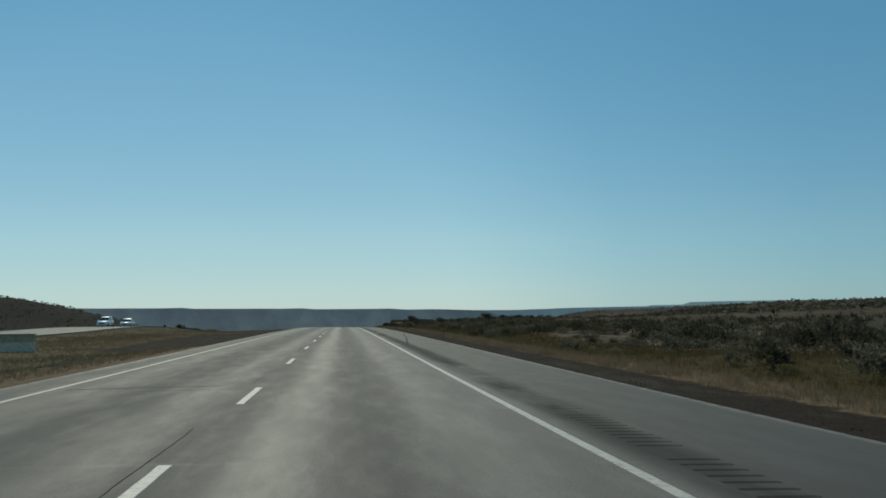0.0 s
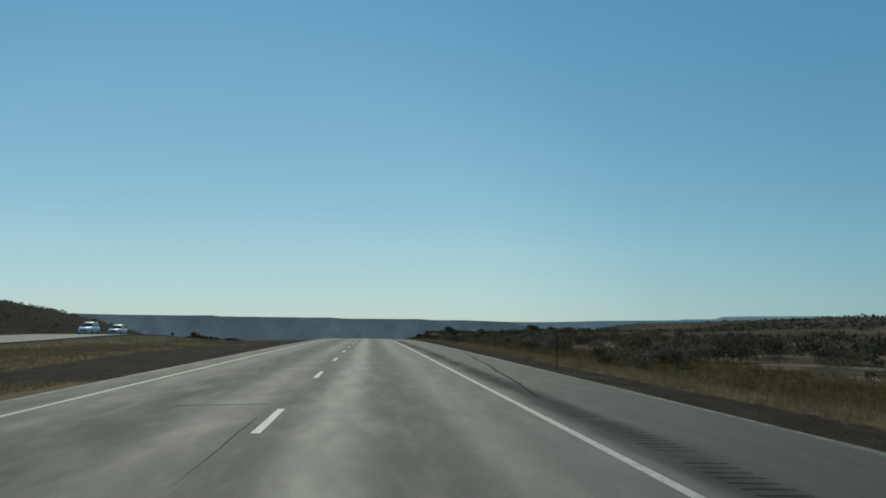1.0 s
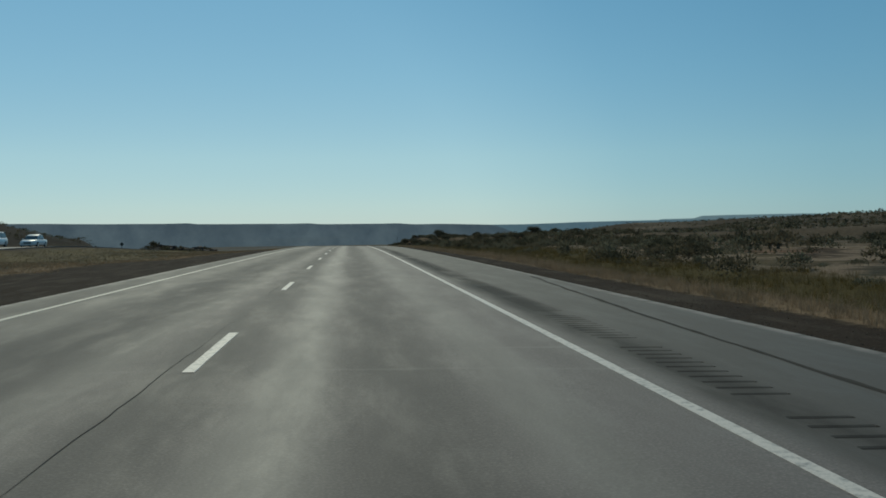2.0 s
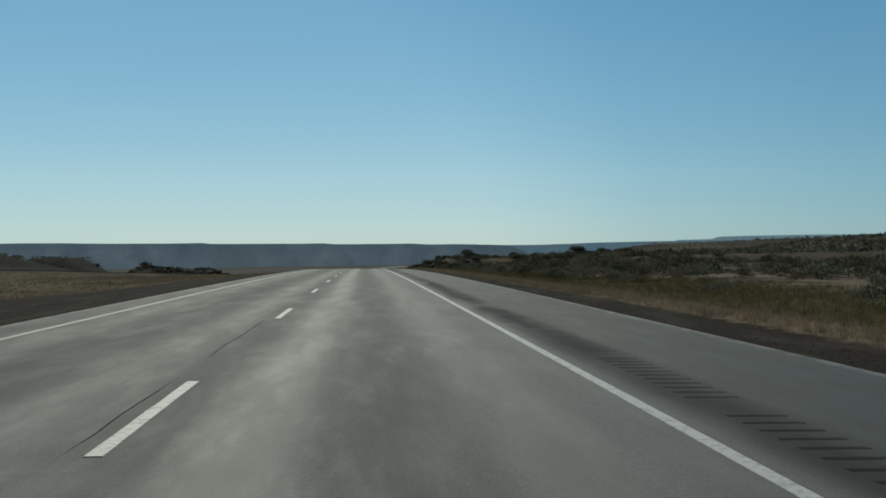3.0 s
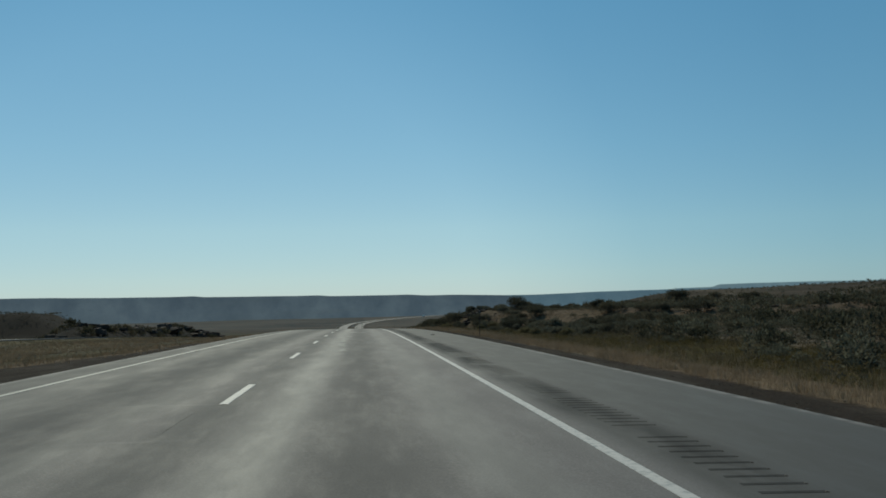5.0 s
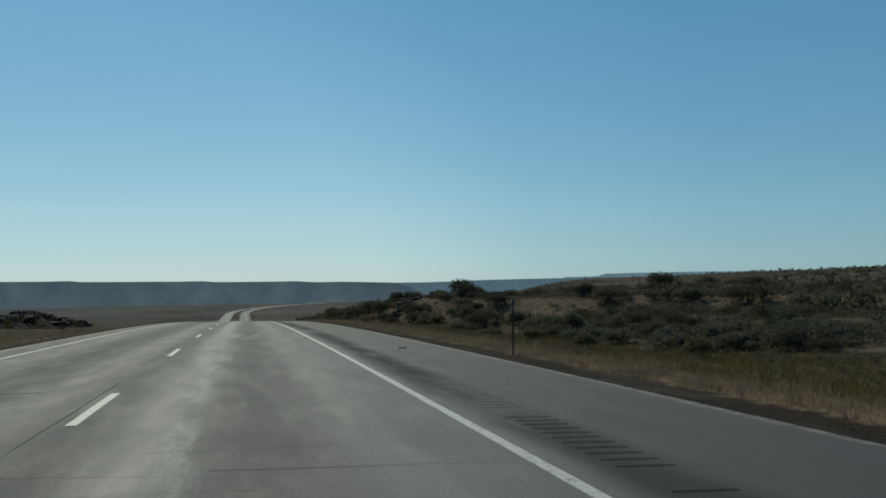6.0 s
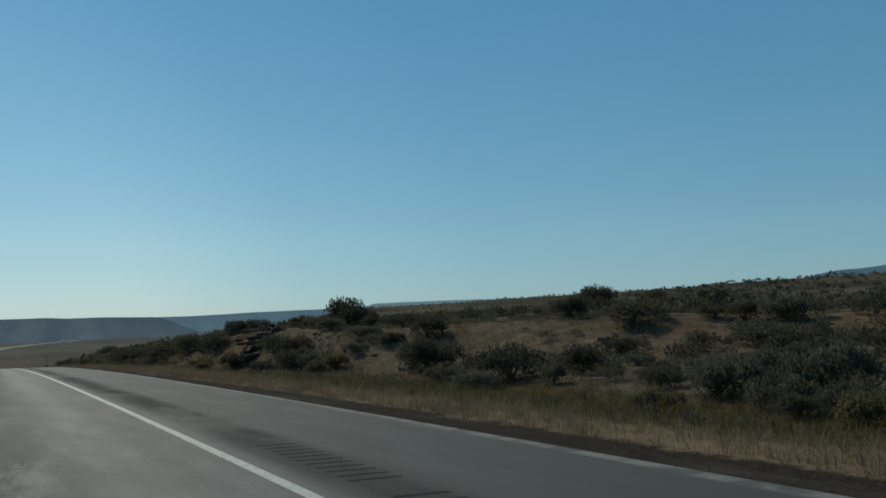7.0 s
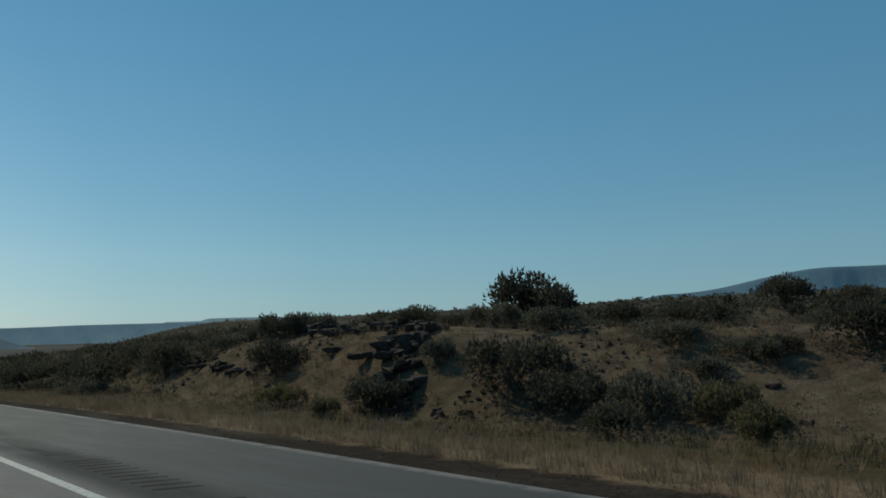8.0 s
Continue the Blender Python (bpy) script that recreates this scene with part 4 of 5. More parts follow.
tx, ty = scatter(9.0, 24, 204, 275, 19, lambda x, y: (0.15 + 0.85 * ease(vnoise(x * 0.45, y * 0.45, 7), 0.35, 0.7)) * ease(slant(x, y), 143, 149) * (1 - 0.6 * ease(slant(x, y), 157, 162)))
tufts("straw_slope", tx, ty, 9, 0.08, 0.26, 0.006, M_STRAW, 3, "straw grass on the sunny bank")


def gravel_more(y):
    """How far the median's gravel reaches past its usual edge."""
    return (10.6 * ease(y, 50, 70) - 2.6) * (1 - ease(y, 140, 180))


tx, ty = scatter(-29, -9.0, -5, 300, 6.5, lambda x, y: ease(-x - gravel_more(y), 9.0, 11.0) * 0.10 + 0.9 * ease(-x - gravel_more(y), 9.0, 11.0) * ease(vnoise(x * 0.16, y * 0.025, 9), 0.20, 0.6))
tufts("median_grass", tx, ty, 5, 0.06, 0.22, 0.012, M_MEDIAN, 4, "grey-brown dry grass in the median")
tx, ty = scatter(-27, -8, -5, 300, 11.0, lambda x, y: 1.0 * hump(-x - gravel_more(y), 10.7, 1.5) + ease(-x - gravel_more(y), 10.0, 12.0) * ease(vnoise(x * 0.22, y * 0.02, 19), 0.55, 0.75))
tufts("median_straw", tx, ty, 5, 0.08, 0.24, 0.013, M_STRAW, 5, "pale straw streaks in the median grass")

# ---------------------------------------------------------------- loose gravel


def stones(name, x, y, lo, hi, seed, label):
    """Many small uneven eight-sided stones lying on the ground, in one mesh."""
    g = np.random.default_rng(seed)
    n = len(x)
    size = lo + (hi - lo) * g.uniform(0, 1, n) ** 2.5
    tips = np.array([[1, 0, 0], [0, 1, 0], [-1, 0, 0], [0, -1, 0], [0, 0, 0.75], [0, 0, -0.6]], float)
    P = tips[None] * g.uniform(0.6, 1.2, (n, 6, 1)) + g.normal(0, 0.16, (n, 6, 3))
    a = g.uniform(0, 6.28, n)
    c, s = np.cos(a)[:, None], np.sin(a)[:, None]
    Q = np.stack([P[..., 0] * c - P[..., 1] * s, P[..., 0] * s + P[..., 1] * c, P[..., 2]], -1) * size[:, None, None]
    Q = Q + np.stack([x, y, land(x, y) + 0.2 * size], -1)[:, None, :]
    F = np.array([[0, 1, 4], [1, 2, 4], [2, 3, 4], [3, 0, 4], [1, 0, 5], [2, 1, 5], [3, 2, 5], [0, 3, 5]])
    F = (F[None] + 6 * np.arange(n)[:, None, None]).reshape(-1, 3)
    return tagged(new(name, quick_mesh(name, Q.reshape(-1, 3), F, M_STONE)), label, "gravel", kind="stuff")


M_STONE, nt_s, b_s = material("cinder_stone", 0.9, 0.2)
nt_s.links.new(ramp(nt_s, island(nt_s), (0.0, (0.026, 0.018, 0.014)), (0.6, (0.056, 0.039, 0.030)), (0.96, (0.085, 0.062, 0.048)), (1.0, (0.15, 0.12, 0.10))), b_s.inputs["Base Color"])
vx, vy = scatter(5.47, 7.5, 0, 250, 46, lambda x, y: (1 - ease(verge(x, y), 6.3, 6.8)) * (0.35 + 0.65 * vnoise(x * 3, y * 0.8, 31)))
stones("verge_gravel", vx, vy, 0.005, 0.019, 11, "dark reddish cinder gravel beside the pavement")
vx, vy = scatter(-17.5, -6.3, 20, 170, 5, lambda x, y: 1 - ease(-x - gravel_more(y), 8.5, 10.0))
stones("median_gravel", vx, vy, 0.006, 0.021, 12, "dark cinder gravel along the median edge")

vx, vy = scatter(9.6, 22.0, 218, 256, 30, lambda x, y: ease(vnoise(x * 0.5, y * 0.35, 41), 0.40, 0.7) * ease(slant(x, y), 149, 152) * (0.35 + 0.65 * hump(y, 236, 6)) * (1 - 0.8 * ease(x, 15, 19)))
stones("slope_rubble", vx, vy, 0.02, 0.10, 13, "dark reddish broken rock rubble on the bank")

# ---------------------------------------------------------------- rocks


def rock_mesh(seed, flat):
    """A cluster of angular blocks broken from one ledge."""
    g = np.random.default_rng(seed)
    bm = bmesh.new()
    for k in range(4):
        mid = Vector((0.30 * (k - 1.5) + g.uniform(-0.08, 0.08), g.uniform(-0.16, 0.16), g.uniform(-0.06, 0.08))) if k else Vector((0, 0, 0.03))
        size = Vector(g.uniform((0.20, 0.17, 0.16), (0.36, 0.30, 0.30)))
        turn = Matrix.Rotation(g.uniform(-0.5, 0.5), 3, "Z") @ Matrix.Rotation(g.uniform(-0.25, 0.25), 3, "X")
        pts = []
        for i in range(15):
            p = Vector(g.uniform(-1, 1, 3))
            p = p / max(abs(p.x), abs(p.y), abs(p.z)) * g.uniform(0.82, 1.0)
            pts.append(bm.verts.new(turn @ Vector((p.x * size.x, p.y * size.y, p.z * size.z * flat)) + mid))
        hull = bmesh.ops.convex_hull(bm, input=pts)
        bmesh.ops.delete(bm, geom=[v for v in hull["geom_interior"] if isinstance(v, bmesh.types.BMVert)], context="VERTS")
    bmesh.ops.bevel(bm, geom=bm.edges[:], offset=0.012, segments=1, affect="EDGES")
    me = bpy.data.meshes.new("rock")
    bm.to_mesh(me)
    bm.free()
    me.materials.append(M_ROCK)
    return me


ROCKS = [rock_mesh(600 + i, f) for i, f in enumerate((0.9, 0.7, 1.1, 0.8))]


def rock(i, x, y, size, sink=0.12):
    ob = new("basalt_rock", ROCKS[i % 4])
    ob.matrix_world = Matrix.Translation((x, y, float(land(x, y)) + size * (0.14 - sink))) @ Matrix.Rotation(i * 2.4, 4, "Z") @ Matrix.Diagonal((size * (1.0 + 0.35 * (i % 3)), size, size, 1))
    return ob


# a broken ledge along the brow of the bank, blocks tumbled from its end, and a lower ledge beyond
for i in range(52):
    t = rng.uniform(0, 1)
    x, y = 13.1 + 0.5 * t + rng.normal(0, 0.32), 236 + 15 * t + rng.normal(0, 0.3)
    tagged(rock(i, x, y, rng.uniform(0.26, 0.46) + 0.55 * rng.uniform(0, 1) ** 3, 0.02), "dark brown basalt block in the ledge along the bank", "rock", "rocks on the bank")
for i in range(44):
    t = (0.16, 0.42, 0.60, 0.86)[i % 4] + rng.normal(0, 0.05)
    x, y = 10.3 + 3.0 * t + rng.normal(0, 0.18), 233.4 + 3.4 * t + rng.normal(0, 0.55)
    tagged(rock(i, x, y, rng.uniform(0.26, 0.46) + 0.4 * rng.uniform(0, 1) ** 3, 0.10), "reddish brown boulder tumbled down the straw bank", "rock", "rocks on the bank")
for i in range(26):
    t = rng.uniform(0, 1)
    x, y = 10.8 + 1.4 * t + rng.normal(0, 0.2), 241 + 9 * t + rng.normal(0, 0.4)
    tagged(rock(i, x, y, rng.uniform(0.24, 0.46), 0.04), "dark basalt block in a low ledge near the verge", "rock", "rocks on the bank")
for i in range(46):
    x = rng.uniform(9.8, 18.0)
    y = (rng.uniform(150.5, 159.0) - 0.78 * x) / 0.62 + rng.normal(0, 1.0)
    tagged(rock(i, x, y, 0.10 + 0.22 * rng.uniform(0, 1) ** 2, 0.05), "small brown stone lying on the straw bank", "rock", "stones on the bank")
for i in range(26):
    x, y = rng.uniform(13, 34), rng.uniform(178, 235)
    tagged(rock(i, x, y, rng.uniform(0.2, 0.5), 0.05), "weathered basalt rock among the sagebrush", "rock", "rocks among the sage")
# broken rims of rock along the slope of the plateau
for i in range(60):
    row = i % 3
    y = 150 + 300 * (i / 59) + rng.normal(0, 6)
    x = (58, 84, 118)[row] + 0.06 * (y - 150) + 9 * math.sin(y * 0.05 + row) + rng.normal(0, 1.5)
    tagged(rock(i, x, y, rng.uniform(1.0, 2.0), 0.16), "weathered brown rimrock block on the plateau slope", "rock", "rimrock of the plateau")
for i in range(54):
    t = i / 53
    t = 0.04 + 0.8 * t
    x, y = -49.6 - 13 * t + rng.normal(0, 1.6), 298 + 290 * t + rng.normal(0, 4)
    tagged(rock(i, x, y, rng.uniform(1.6, 3.4) * (1 + 0.9 * t), 0.06), "black lava outcrop block beyond the far carriageway", "rock", "lava outcrop")
ot = rng.uniform(0, 1, 190)
ot = 0.03 + 0.8 * ot
lx, ly = -50.0 - 13 * ot + rng.normal(0, 2.4, 190), 298 + 290 * ot + rng.normal(0, 5, 190)
mass("outcrop_scrub", lx, ly, 120, 0.2, M_DARK_ALL, 1.0, 2.3, 560, "dark scrub growing over the lava outcrop", (0.8, 1.2))

# ---------------------------------------------------------------- cracks and seams in the pavement
M_TAR = plain("crack_tar", (0.044, 0.039, 0.035), 0.95, 0.05)


def seam(name, pts, width, label, broken=True):
    """A wandering strip of crack filler along the points (x, y)."""
    pts = np.array(pts, float)
    seg = np.concatenate([[0], np.cumsum(np.hypot(*np.diff(pts, axis=0).T))])
    s = np.arange(0, seg[-1], 0.12)
    x, y = np.interp(s, seg, pts[:, 0]), np.interp(s, seg, pts[:, 1])
    jit = 0.10 * fbm(s, s * 0 + width * 91 + pts[0, 1], 1.6, 4, 77)
    d = np.gradient(np.stack([x, y], -1), axis=0)
    d /= np.linalg.norm(d, axis=1, keepdims=True)
    nrm = np.stack([-d[:, 1], d[:, 0]], -1)
    w = width * (np.clip(2.6 * vnoise(s * 0.35, s * 0 + 3 + pts[0, 1], 8) - 0.75, 0.0, 1.2) if broken else 0.6 + 0.8 * vnoise(s * 2.0, s * 0 + 3, 8))
    rows = []
    for k in (-0.5, 0.5):
        q = np.stack([x, y], -1) + nrm * (jit + k * w)[:, None]
        rows.append(np.stack([q[:, 0], q[:, 1], road_top(q[:, 0], q[:, 1]) + 0.004], -1))
    V = np.stack(rows)
    return tagged(new(name, quick_mesh(name, V.reshape(-1, 3), grid_faces(2, len(s)), M_TAR)), label, "crack", kind="structure")


seam("sealed_crack", [(2.95, 45), (3.35, 50.5), (3.5, 53.4), (3.68, 56.6), (4.0, 61), (4.3, 68), (4.7, 75), (5.15, 82)], 0.075, "tar-sealed crack running across the shoulder", False)
for y0, y1, w in ((-6, 11, 0.022), (14, 24, 0.014), (27, 42, 0.026), (45, 52, 0.014), (55, 79, 0.024), (83, 104, 0.026), (108, 120, 0.016), (126, 150, 0.022), (152, 178, 0.02), (181, 214, 0.02)):
    seam("joint_crack", [(X_DASH - 0.22, y0), (X_DASH - 0.18, y1)], w * 0.30, "dark open crack along the lane joint")
for i in range(30):
    y0 = (-2 + i * 9.6 + rng.uniform(-2, 2)) if i < 22 else 167 + 0.9 * (i - 22)
    a = rng.uniform(-5.0, 0.5)
    seam("cross_crack", [(a, y0), (a + rng.uniform(1.0, 3.0), y0 + rng.uniform(-0.4, 0.4))], rng.uniform(0.006, 0.012), "thin dark crack across the lane")

M_PATCH = plain("pale_joint_filler", (0.20, 0.188, 0.172), 0.9, 0.1)


def joint(y, a, b):
    """A narrow pale patched joint across the left lane."""
    ob = seam("patched_joint", [(a, y), (b, y + 0.25)], 0.085, "pale patched joint across the lane", False)
    ob.data.materials[0] = M_PATCH


for y, a, b in ((17.7, -4.9, -2.2), (42.4, -3.3, -1.7), (142.0, -4.4, -2.6), (176.1, -4.9, -2.4), (194.4, -4.3, -2.3)):
    joint(y, a, b)

# ---------------------------------------------------------------- roadside posts
M_POST = plain("weathered_steel", (0.040, 0.035, 0.032), 0.8, 0.2, 0.0)
M_PLATE = plain("dull_reflector_plate", (0.09, 0.085, 0.08), 0.7, 0.3, 0.0)


def solid(name, build, mat, bevel=0.0, smooth=False):
    bm = bmesh.new()
    build(bm)
    if bevel:
        bmesh.ops.bevel(bm, geom=bm.edges[:], offset=bevel, segments=2, affect="EDGES")
    me = bpy.data.meshes.new(name)
    bmesh.ops.recalc_face_normals(bm, faces=bm.faces[:])
    bm.to_mesh(me)
    bm.free()
    if smooth:
        for f in me.polygons:
            f.use_smooth = True
    me.materials.append(mat)
    return me


def box(bm, x0, x1, y0, y1, z0, z1):
    m = Matrix.Translation(((x0 + x1) / 2, (y0 + y1) / 2, (z0 + z1) / 2)) @ Matrix.Diagonal((x1 - x0, y1 - y0, z1 - z0, 1))
    bmesh.ops.create_cube(bm, size=1.0, matrix=m)


def outline(bm, pts, depth):
    """A prism: the outline in x and y, raised by depth."""
    low = [bm.verts.new((x, y, 0)) for x, y in pts]
    high = [bm.verts.new((x, y, depth)) for x, y in pts]
    n = len(pts)
    bm.faces.new(low)
    bm.faces.new(high)
    for i in range(n):
        bm.faces.new((low[i], low[(i + 1) % n], high[(i + 1) % n], high[i]))


def channel(bm):
    pts = [(-0.018, 0.016), (-0.014, 0.016), (-0.008, -0.006), (0.008, -0.006), (0.014, 0.016), (0.018, 0.016), (0.011, -0.010), (-0.011, -0.010)]
    outline(bm, pts, 1.52)


def delineator():
    ob = new("delineator_post")
    part("post", solid("post", channel, M_POST), ob, "dark steel channel post")
    p = part("plate", solid("plate", lambda bm: box(bm, -0.04, 0.04, -0.0150, -0.0105, 1.42, 1.54), M_PLATE, 0.002), ob, "small dull grey reflector plate")
    for z in (1.44, 1.51):
        part("bolt", solid("bolt", lambda bm: bmesh.ops.create_cone(bm, segments=8, radius1=0.009, radius2=0.009, depth=0.02, matrix=Matrix.Translation((0, -0.013, z)) @ Matrix.Rotation(radians(90), 4, "X")), M_POST), p)
    return tagged(ob, "dark steel delineator post standing in the verge grass", "post", "delineator posts")


first = delineator()
spots = [(6.37, 184.84, 1.0), (6.3, 60.5, -1.5), (6.6, 312.5, 0.5)]
for i, (x, y, lean) in enumerate(spots):
    m = pose(x, y, float(land(x, y)) - 0.22, 0, lean, 4)
    if i == 0:
        first.matrix_world = m
    else:
        copy_thing(first, m)



def road_sign(x, y):
    """A diamond warning sign on one post, seen from its unpainted back."""
    ob = new("road_sign")
    part("post", solid("post", lambda bm: box(bm, -0.04, 0.04, -0.03, 0.03, -0.3, 1.95), M_POST, 0.004), ob, "weathered steel post")

    def diamond(bm):
        pts = [(0.0, -0.42), (0.42, 0.0), (0.0, 0.42), (-0.42, 0.0)]
        a = [bm.verts.new((px, 0.035, 1.55 + pz)) for px, pz in pts]
        b = [bm.verts.new((px, 0.041, 1.55 + pz)) for px, pz in pts]
        bm.faces.new(a)
        bm.faces.new(b)
        for i in range(4):
            bm.faces.new((a[i], a[(i + 1) % 4], b[(i + 1) % 4], b[i]))

    panel = part("panel", solid("panel", diamond, M_SIGN), ob, "dull grey metal back of the sign panel")
    for z in (1.4, 1.72):
        part("clamp", solid("clamp", lambda bm: box(bm, -0.10, 0.10, -0.036, 0.034, z - 0.03, z + 0.03), M_POST, 0.004), panel)
    ob.matrix_world = pose(x, y, float(land(x, y)), 0, 0, 6)
    return tagged(ob, "dark diamond road sign on a post beside the far carriageway", "road sign")


def headwall(x, y):
    """A low concrete drain headwall in the median: wall, coping and a pale apron at its foot."""
    ob = new("concrete_headwall")
    part("wall", solid("wall", lambda bm: box(bm, -4.2, 0.0, -0.15, 0.15, -0.9, 0.78), M_CONCRETE, 0.02), ob)
    part("coping", solid("coping", lambda bm: box(bm, -4.25, 0.05, -0.2, 0.2, 0.783, 0.86), M_CONCRETE, 0.015), ob)
    part("apron", solid("apron", lambda bm: box(bm, -4.3, 0.12, -0.75, -0.153, -0.9, 0.30), M_APRON, 0.03), ob, "pale whitish concrete apron")
    ob.matrix_world = pose(x, y, float(land(x - 2, y)) + 0.32, 0, 0, 4)
    return tagged(ob, "low weathered concrete headwall standing in the median grass", "headwall")


M_CONCRETE = plain("weathered_concrete", (0.42, 0.30, 0.20), 0.95, 0.02, 0.0, 0.3)
M_APRON = plain("pale_concrete", (0.66, 0.50, 0.37), 0.95, 0.02, 0.0, 0.25)
headwall(-20.4, 67.0)
M_SIGN = plain("dull_sign_metal", (0.10, 0.105, 0.10), 0.6, 0.4, 0.5)
road_sign(-43.4, 244.0)

# ---------------------------------------------------------------- litter
M_RUBBER = plain("torn_rubber", (0.02, 0.02, 0.02), 0.8, 0.3)


def scrap(bm):
    rows = []
    for i in range(7):
        t = i / 6
        y, z = 0.03 * math.sin(t * 3.0), 0.006 + 0.006 * math.sin(t * 9.0)
        w = 0.018 + 0.03 * math.sin(0.3 + t * 2.6)
        rows.append([bm.verts.new((0.20 * (t - 0.5), y + a * w, z + b)) for a, b in ((-1, -0.012), (1, -0.012), (0.8, 0.010), (-0.7, 0.014))])
    for a, b in zip(rows, rows[1:]):
        for k in range(4):
            bm.faces.new((a[k], a[(k + 1) % 4], b[(k + 1) % 4], b[k]))
    bm.faces.new(rows[0])
    bm.faces.new(rows[-1])


ob = new("tyre_scrap", solid("tyre_scrap", scrap, M_RUBBER))
ob.matrix_world = pose(4.15, 187.6, float(road_top(4.15, 187.6)) + 0.004, 0, 0, 12)
tagged(ob, "black torn strip of tyre rubber on the shoulder", "litter")

# ---------------------------------------------------------------- cars on the far carriageway
M_GLASS = plain("dark_car_glass", (0.02, 0.025, 0.03), 0.08, 0.6, 0.0, 0.02)
M_TYRE = plain("tyre", (0.02, 0.02, 0.02), 0.85, 0.3)
M_RIM = plain("alloy_rim", (0.45, 0.45, 0.46), 0.35, 0.5, 0.9)
M_LAMP = plain("headlight_glass", (0.7, 0.72, 0.74), 0.12, 0.6)
M_TAIL = plain("red_lamp", (0.35, 0.02, 0.02), 0.25, 0.5)
M_TRIM = plain("black_trim", (0.025, 0.025, 0.026), 0.6, 0.4)


def car_paint(name, colour):
    m, nt, b = material(name, 0.45, 0.4)
    c = ramp(nt, grain(nt, place(nt), 3.0), (0.3, tuple(v * 0.95 for v in colour)), (0.7, colour))
    nt.links.new(c, b.inputs["Base Color"])
    b.inputs["Coat Weight"].default_value = 0.2
    return m


def loft(bm, stations):
    """Closed skin through cross sections, each a list of points of one length."""
    rings = [[bm.verts.new(p) for p in st] for st in stations]
    n = len(rings[0])
    for a, b in zip(rings, rings[1:]):
        for k in range(n):
            bm.faces.new((a[k], a[(k + 1) % n], b[(k + 1) % n], b[k]))
    bm.faces.new(rings[0])
    bm.faces.new(rings[-1])


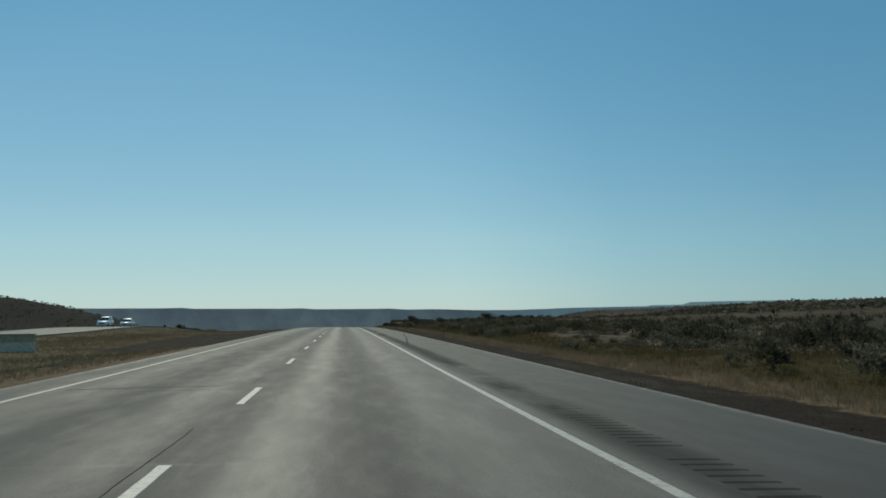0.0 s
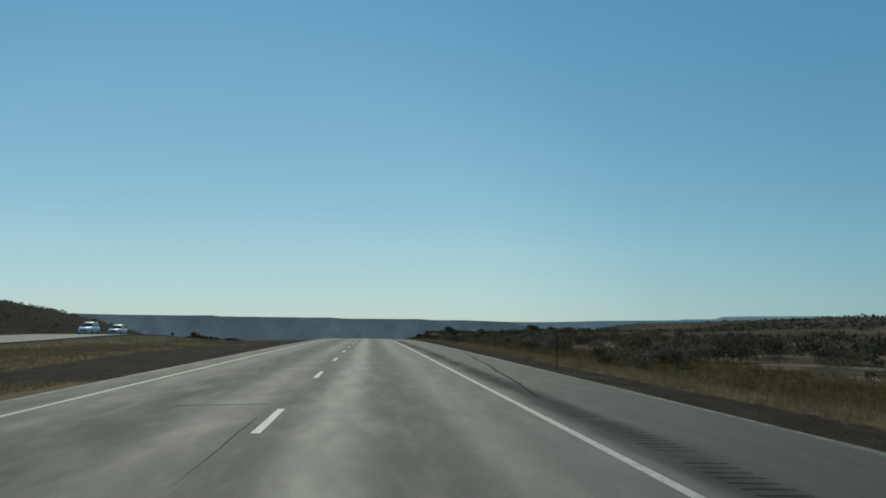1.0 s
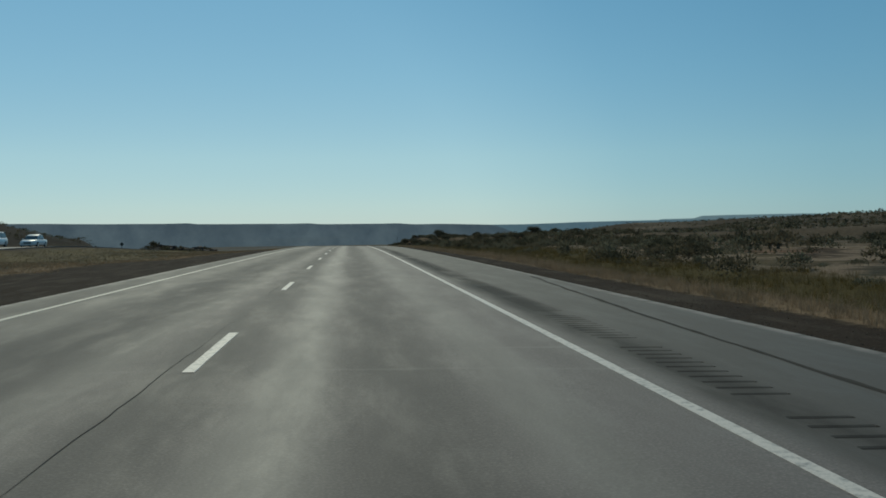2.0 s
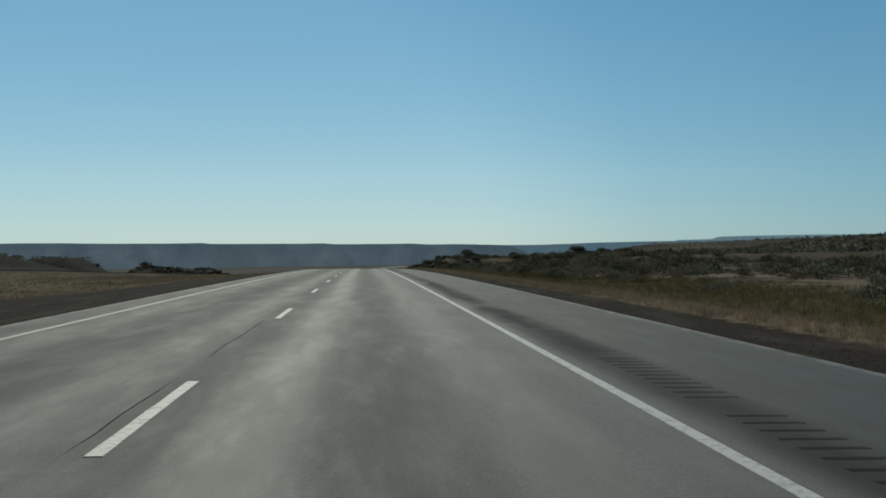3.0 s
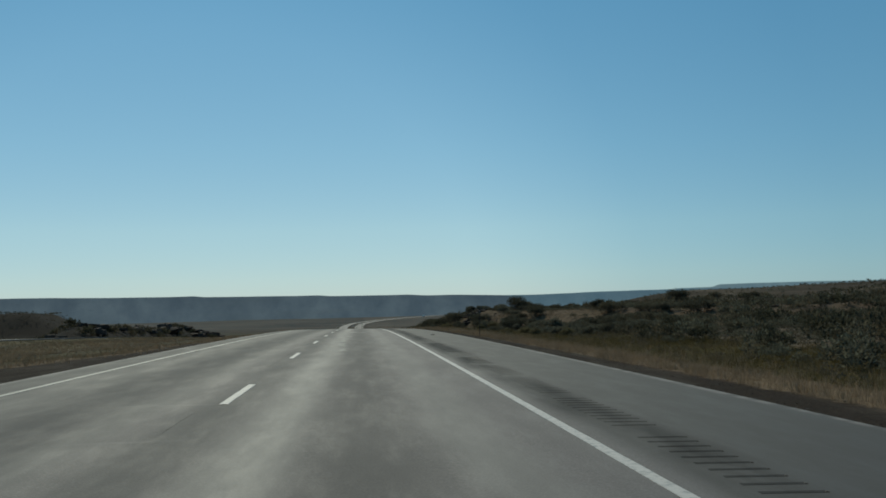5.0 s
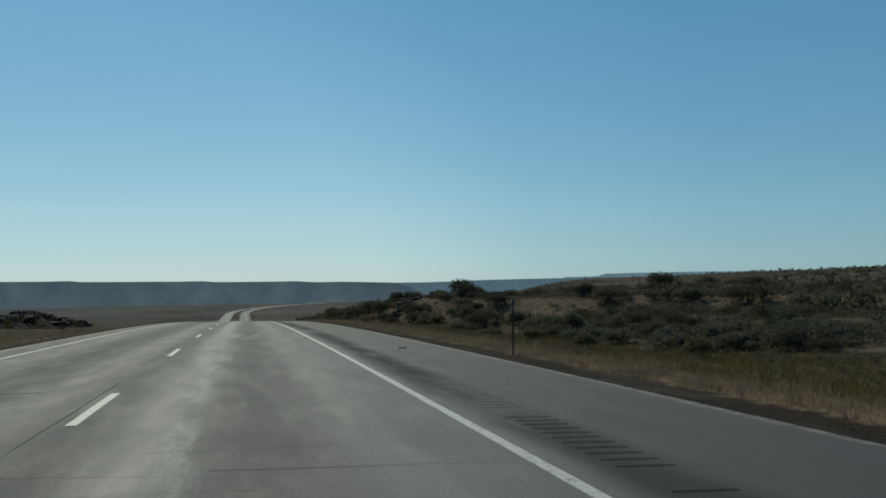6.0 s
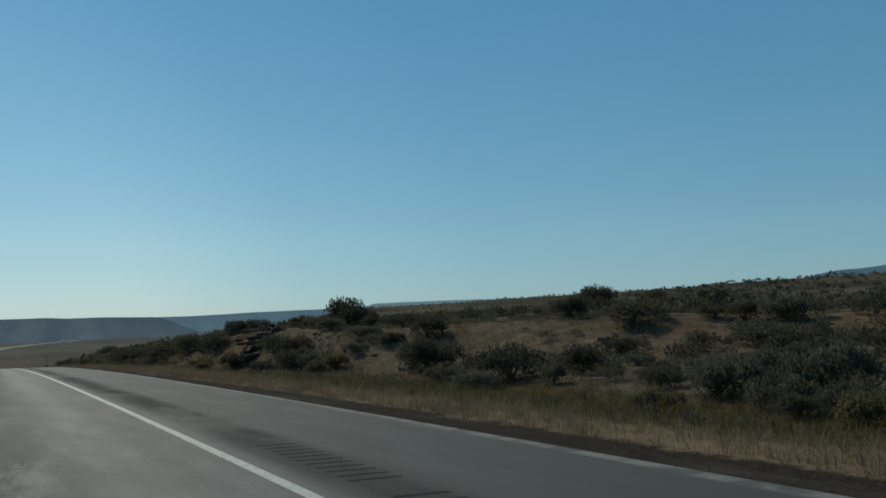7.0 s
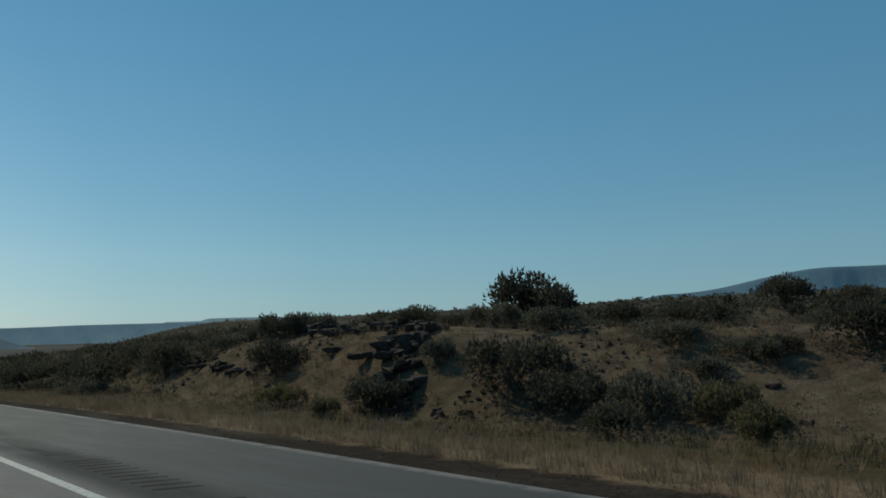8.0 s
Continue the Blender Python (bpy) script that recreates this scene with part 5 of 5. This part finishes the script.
def car(paint, long, tall, label, wagon):
    """Nose towards -y, wheels on z 0."""
    ob = new("car")
    h = long / 2
    belt = tall * 0.60

    def hull(bm):
        prof_y = [-h, -h + 0.10, -h + 0.55, -h * 0.42, 0.0, h * 0.55, h - 0.25, h]
        top = [0.55, belt * 0.78, belt * 0.90, belt * 0.99, belt, belt * 1.01, belt, belt * 0.86]
        low = [0.34, 0.26, 0.24, 0.24, 0.24, 0.24, 0.28, 0.36]
        wid = [0.70, 0.82, 0.90, 0.93, 0.94, 0.93, 0.90, 0.80]
        st = []
        for y, t, l, w in zip(prof_y, top, low, wid):
            st.append([(-w * 0.92, y, l), (-w, y, l + 0.14), (-w, y, t - 0.16), (-w * 0.9, y, t), (w * 0.9, y, t), (w, y, t - 0.16), (w, y, l + 0.14), (w * 0.92, y, l)])
        loft(bm, st)

    def cabin(bm):
        rear = h - 0.12 if wagon else h * 0.62
        ys = [-h * 0.40, -h * 0.05, h * 0.18, rear - 0.35, rear]
        top = [belt + 0.02, tall - 0.05, tall, tall - 0.03, belt + 0.05]
        wid = [0.80, 0.66, 0.64, 0.64, 0.76]
        st = []
        for y, t, w in zip(ys, top, wid):
            st.append([(-0.82, y, belt - 0.06), (-w, y, t - 0.04), (-w * 0.86, y, t), (w * 0.86, y, t), (w, y, t - 0.04), (0.82, y, belt - 0.06)])
        loft(bm, st)

    body = part("body", solid("body", hull, paint, 0.02, True), ob)
    part("roof", solid("roof", cabin, paint, 0.02, True), body)

    def pane(name, pts):
        def build(bm):
            f = bm.faces.new([bm.verts.new(p) for p in pts])
            r = bmesh.ops.extrude_face_region(bm, geom=[f])
            f.normal_update()
            for v in r["geom"]:
                if isinstance(v, bmesh.types.BMVert):
                    v.co += f.normal * 0.02
        part(name, solid(name, build, M_GLASS), ob, "dark tinted glass")

    a, b2 = -h * 0.40, -h * 0.05
    zb, zt = belt + 0.05, tall - 0.10
    pane("windscreen", [(-0.72, a - 0.0, zb + 0.02), (0.72, a, zb + 0.02), (0.60, b2 - 0.03, zt + 0.02), (-0.60, b2 - 0.03, zt + 0.02)])
    rear = h - 0.12 if wagon else h * 0.62
    pane("rear_window", [(0.66, rear + 0.01, zb + 0.08), (-0.66, rear + 0.01, zb + 0.08), (-0.56, rear - 0.30, zt), (0.56, rear - 0.30, zt)])
    for s in (-1, 1):
        for y0, y1, y2, y3 in ((a + 0.22, b2 + 0.04, h * 0.16, h * 0.16), (h * 0.20, h * 0.20, rear - 0.42, rear - 0.22)):
            pane("side_window", [(s * 0.815, y0, zb), (s * 0.69, y1, zt), (s * 0.69, y2, zt), (s * 0.80, y3, zb)])
        part("headlight", solid("headlight", lambda bm: box(bm, s * 0.62 - 0.15, s * 0.62 + 0.15, -h + 0.02, -h + 0.16, 0.56, 0.70), M_LAMP, 0.02), ob, "clear headlight")
        part("tail_lamp", solid("tail_lamp", lambda bm: box(bm, s * 0.68 - 0.09, s * 0.68 + 0.09, h - 0.10, h + 0.01, 0.62, 0.82), M_TAIL, 0.015), ob, "red tail lamp")
        part("door_mirror", solid("door_mirror", lambda bm: box(bm, s * 0.98 - 0.09, s * 0.98 + 0.09, a + 0.25, a + 0.36, belt + 0.02, belt + 0.15), paint, 0.03), ob)
        for y in (-h + 0.88, h - 0.92):
            place_m = Matrix.Translation((s * 0.84, y, 0.33)) @ Matrix.Rotation(radians(90), 4, "Y")
            wheel = part("wheel", solid("wheel", lambda bm: bmesh.ops.create_cone(bm, cap_ends=True, segments=24, radius1=0.33, radius2=0.33, depth=0.22, matrix=place_m), M_TYRE, 0.03), ob, "black tyre")
            part("rim", solid("rim", lambda bm: bmesh.ops.create_cone(bm, cap_ends=True, segments=16, radius1=0.21, radius2=0.21, depth=0.245, matrix=place_m), M_RIM, 0.015), wheel, "alloy rim")
    part("grille", solid("grille", lambda bm: box(bm, -0.42, 0.42, -h - 0.015, -h + 0.12, 0.46, 0.62), M_TRIM, 0.01), ob, "black grille")
    part("front_bumper", solid("front_bumper", lambda bm: box(bm, -0.80, 0.80, -h - 0.03, -h + 0.14, 0.26, 0.44), paint, 0.03), ob)
    part("rear_bumper", solid("rear_bumper", lambda bm: box(bm, -0.80, 0.80, h - 0.12, h + 0.04, 0.30, 0.50), M_TRIM, 0.03), ob, "dark rear bumper")
    return tagged(ob, label, "car", "cars on the far carriageway")


for x, y, paint, long, tall, label, wagon in (
        (-38.4, 162.5, car_paint("white_paint", (0.74, 0.75, 0.76)), 4.7, 1.68, "white estate car on the far carriageway", True),
        (-36.6, 170.5, car_paint("silver_paint", (0.55, 0.57, 0.59)), 4.6, 1.50, "silver saloon car on the far carriageway", False)):
    c = car(paint, long, tall, label, wagon)
    c.matrix_world = pose(x, y, float(opposite_level(y)), 0, 0, 0)

# ---------------------------------------------------------------- a lorry far out on the valley road
M_BOX = plain("white_trailer_panel", (0.80, 0.80, 0.79), 0.45, 0.4)


def lorry(x, y):
    """Tractor and box trailer, nose towards -y, wheels on z 0."""
    ob = new("lorry")
    part("trailer", solid("trailer", lambda bm: box(bm, -1.28, 1.28, -4.6, 9.0, 1.15, 4.05), M_BOX, 0.05), ob, "white box trailer")
    cab = part("cab", solid("cab", lambda bm: loft(bm, [[(-1.2, py, 0.7), (-1.2, py, pz), (1.2, py, pz), (1.2, py, 0.7)] for py, pz in ((-9.4, 2.0), (-8.2, 2.2), (-7.6, 3.3), (-6.8, 3.9), (-5.3, 3.95))]), M_BOX, 0.05), ob)
    part("windscreen", solid("windscreen", lambda bm: box(bm, -1.0, 1.0, -8.06, -7.55, 2.35, 3.1), M_GLASS, 0.02), cab, "dark windscreen")
    part("chassis", solid("chassis", lambda bm: box(bm, -0.5, 0.5, -8.8, 8.8, 0.62, 1.12), M_TRIM, 0.02), ob, "black chassis rails")
    for s in (-1, 1):
        for wy in (-8.3, -4.4, -3.2, 6.4, 7.6):
            m = Matrix.Translation((s * 1.08, wy, 0.5)) @ Matrix.Rotation(radians(90), 4, "Y")
            wheel = part("wheel", solid("wheel", lambda bm: bmesh.ops.create_cone(bm, cap_ends=True, segments=20, radius1=0.5, radius2=0.5, depth=0.34, matrix=m), M_TYRE, 0.03), ob, "black tyre")
            part("rim", solid("rim", lambda bm: bmesh.ops.create_cone(bm, cap_ends=True, segments=14, radius1=0.28, radius2=0.28, depth=0.36, matrix=m), M_RIM, 0.015), wheel, "steel rim")
    slew = math.degrees(math.atan2(float(bend(y + 5) - bend(y - 5)), 10.0))
    ob.matrix_world = pose(x + float(bend(y)), y, float(road_top(x, y)), 0, 0, -slew)
    return tagged(ob, "white box-trailer lorry far out on the valley highway", "lorry")


lorry(0.3, 2560.0)
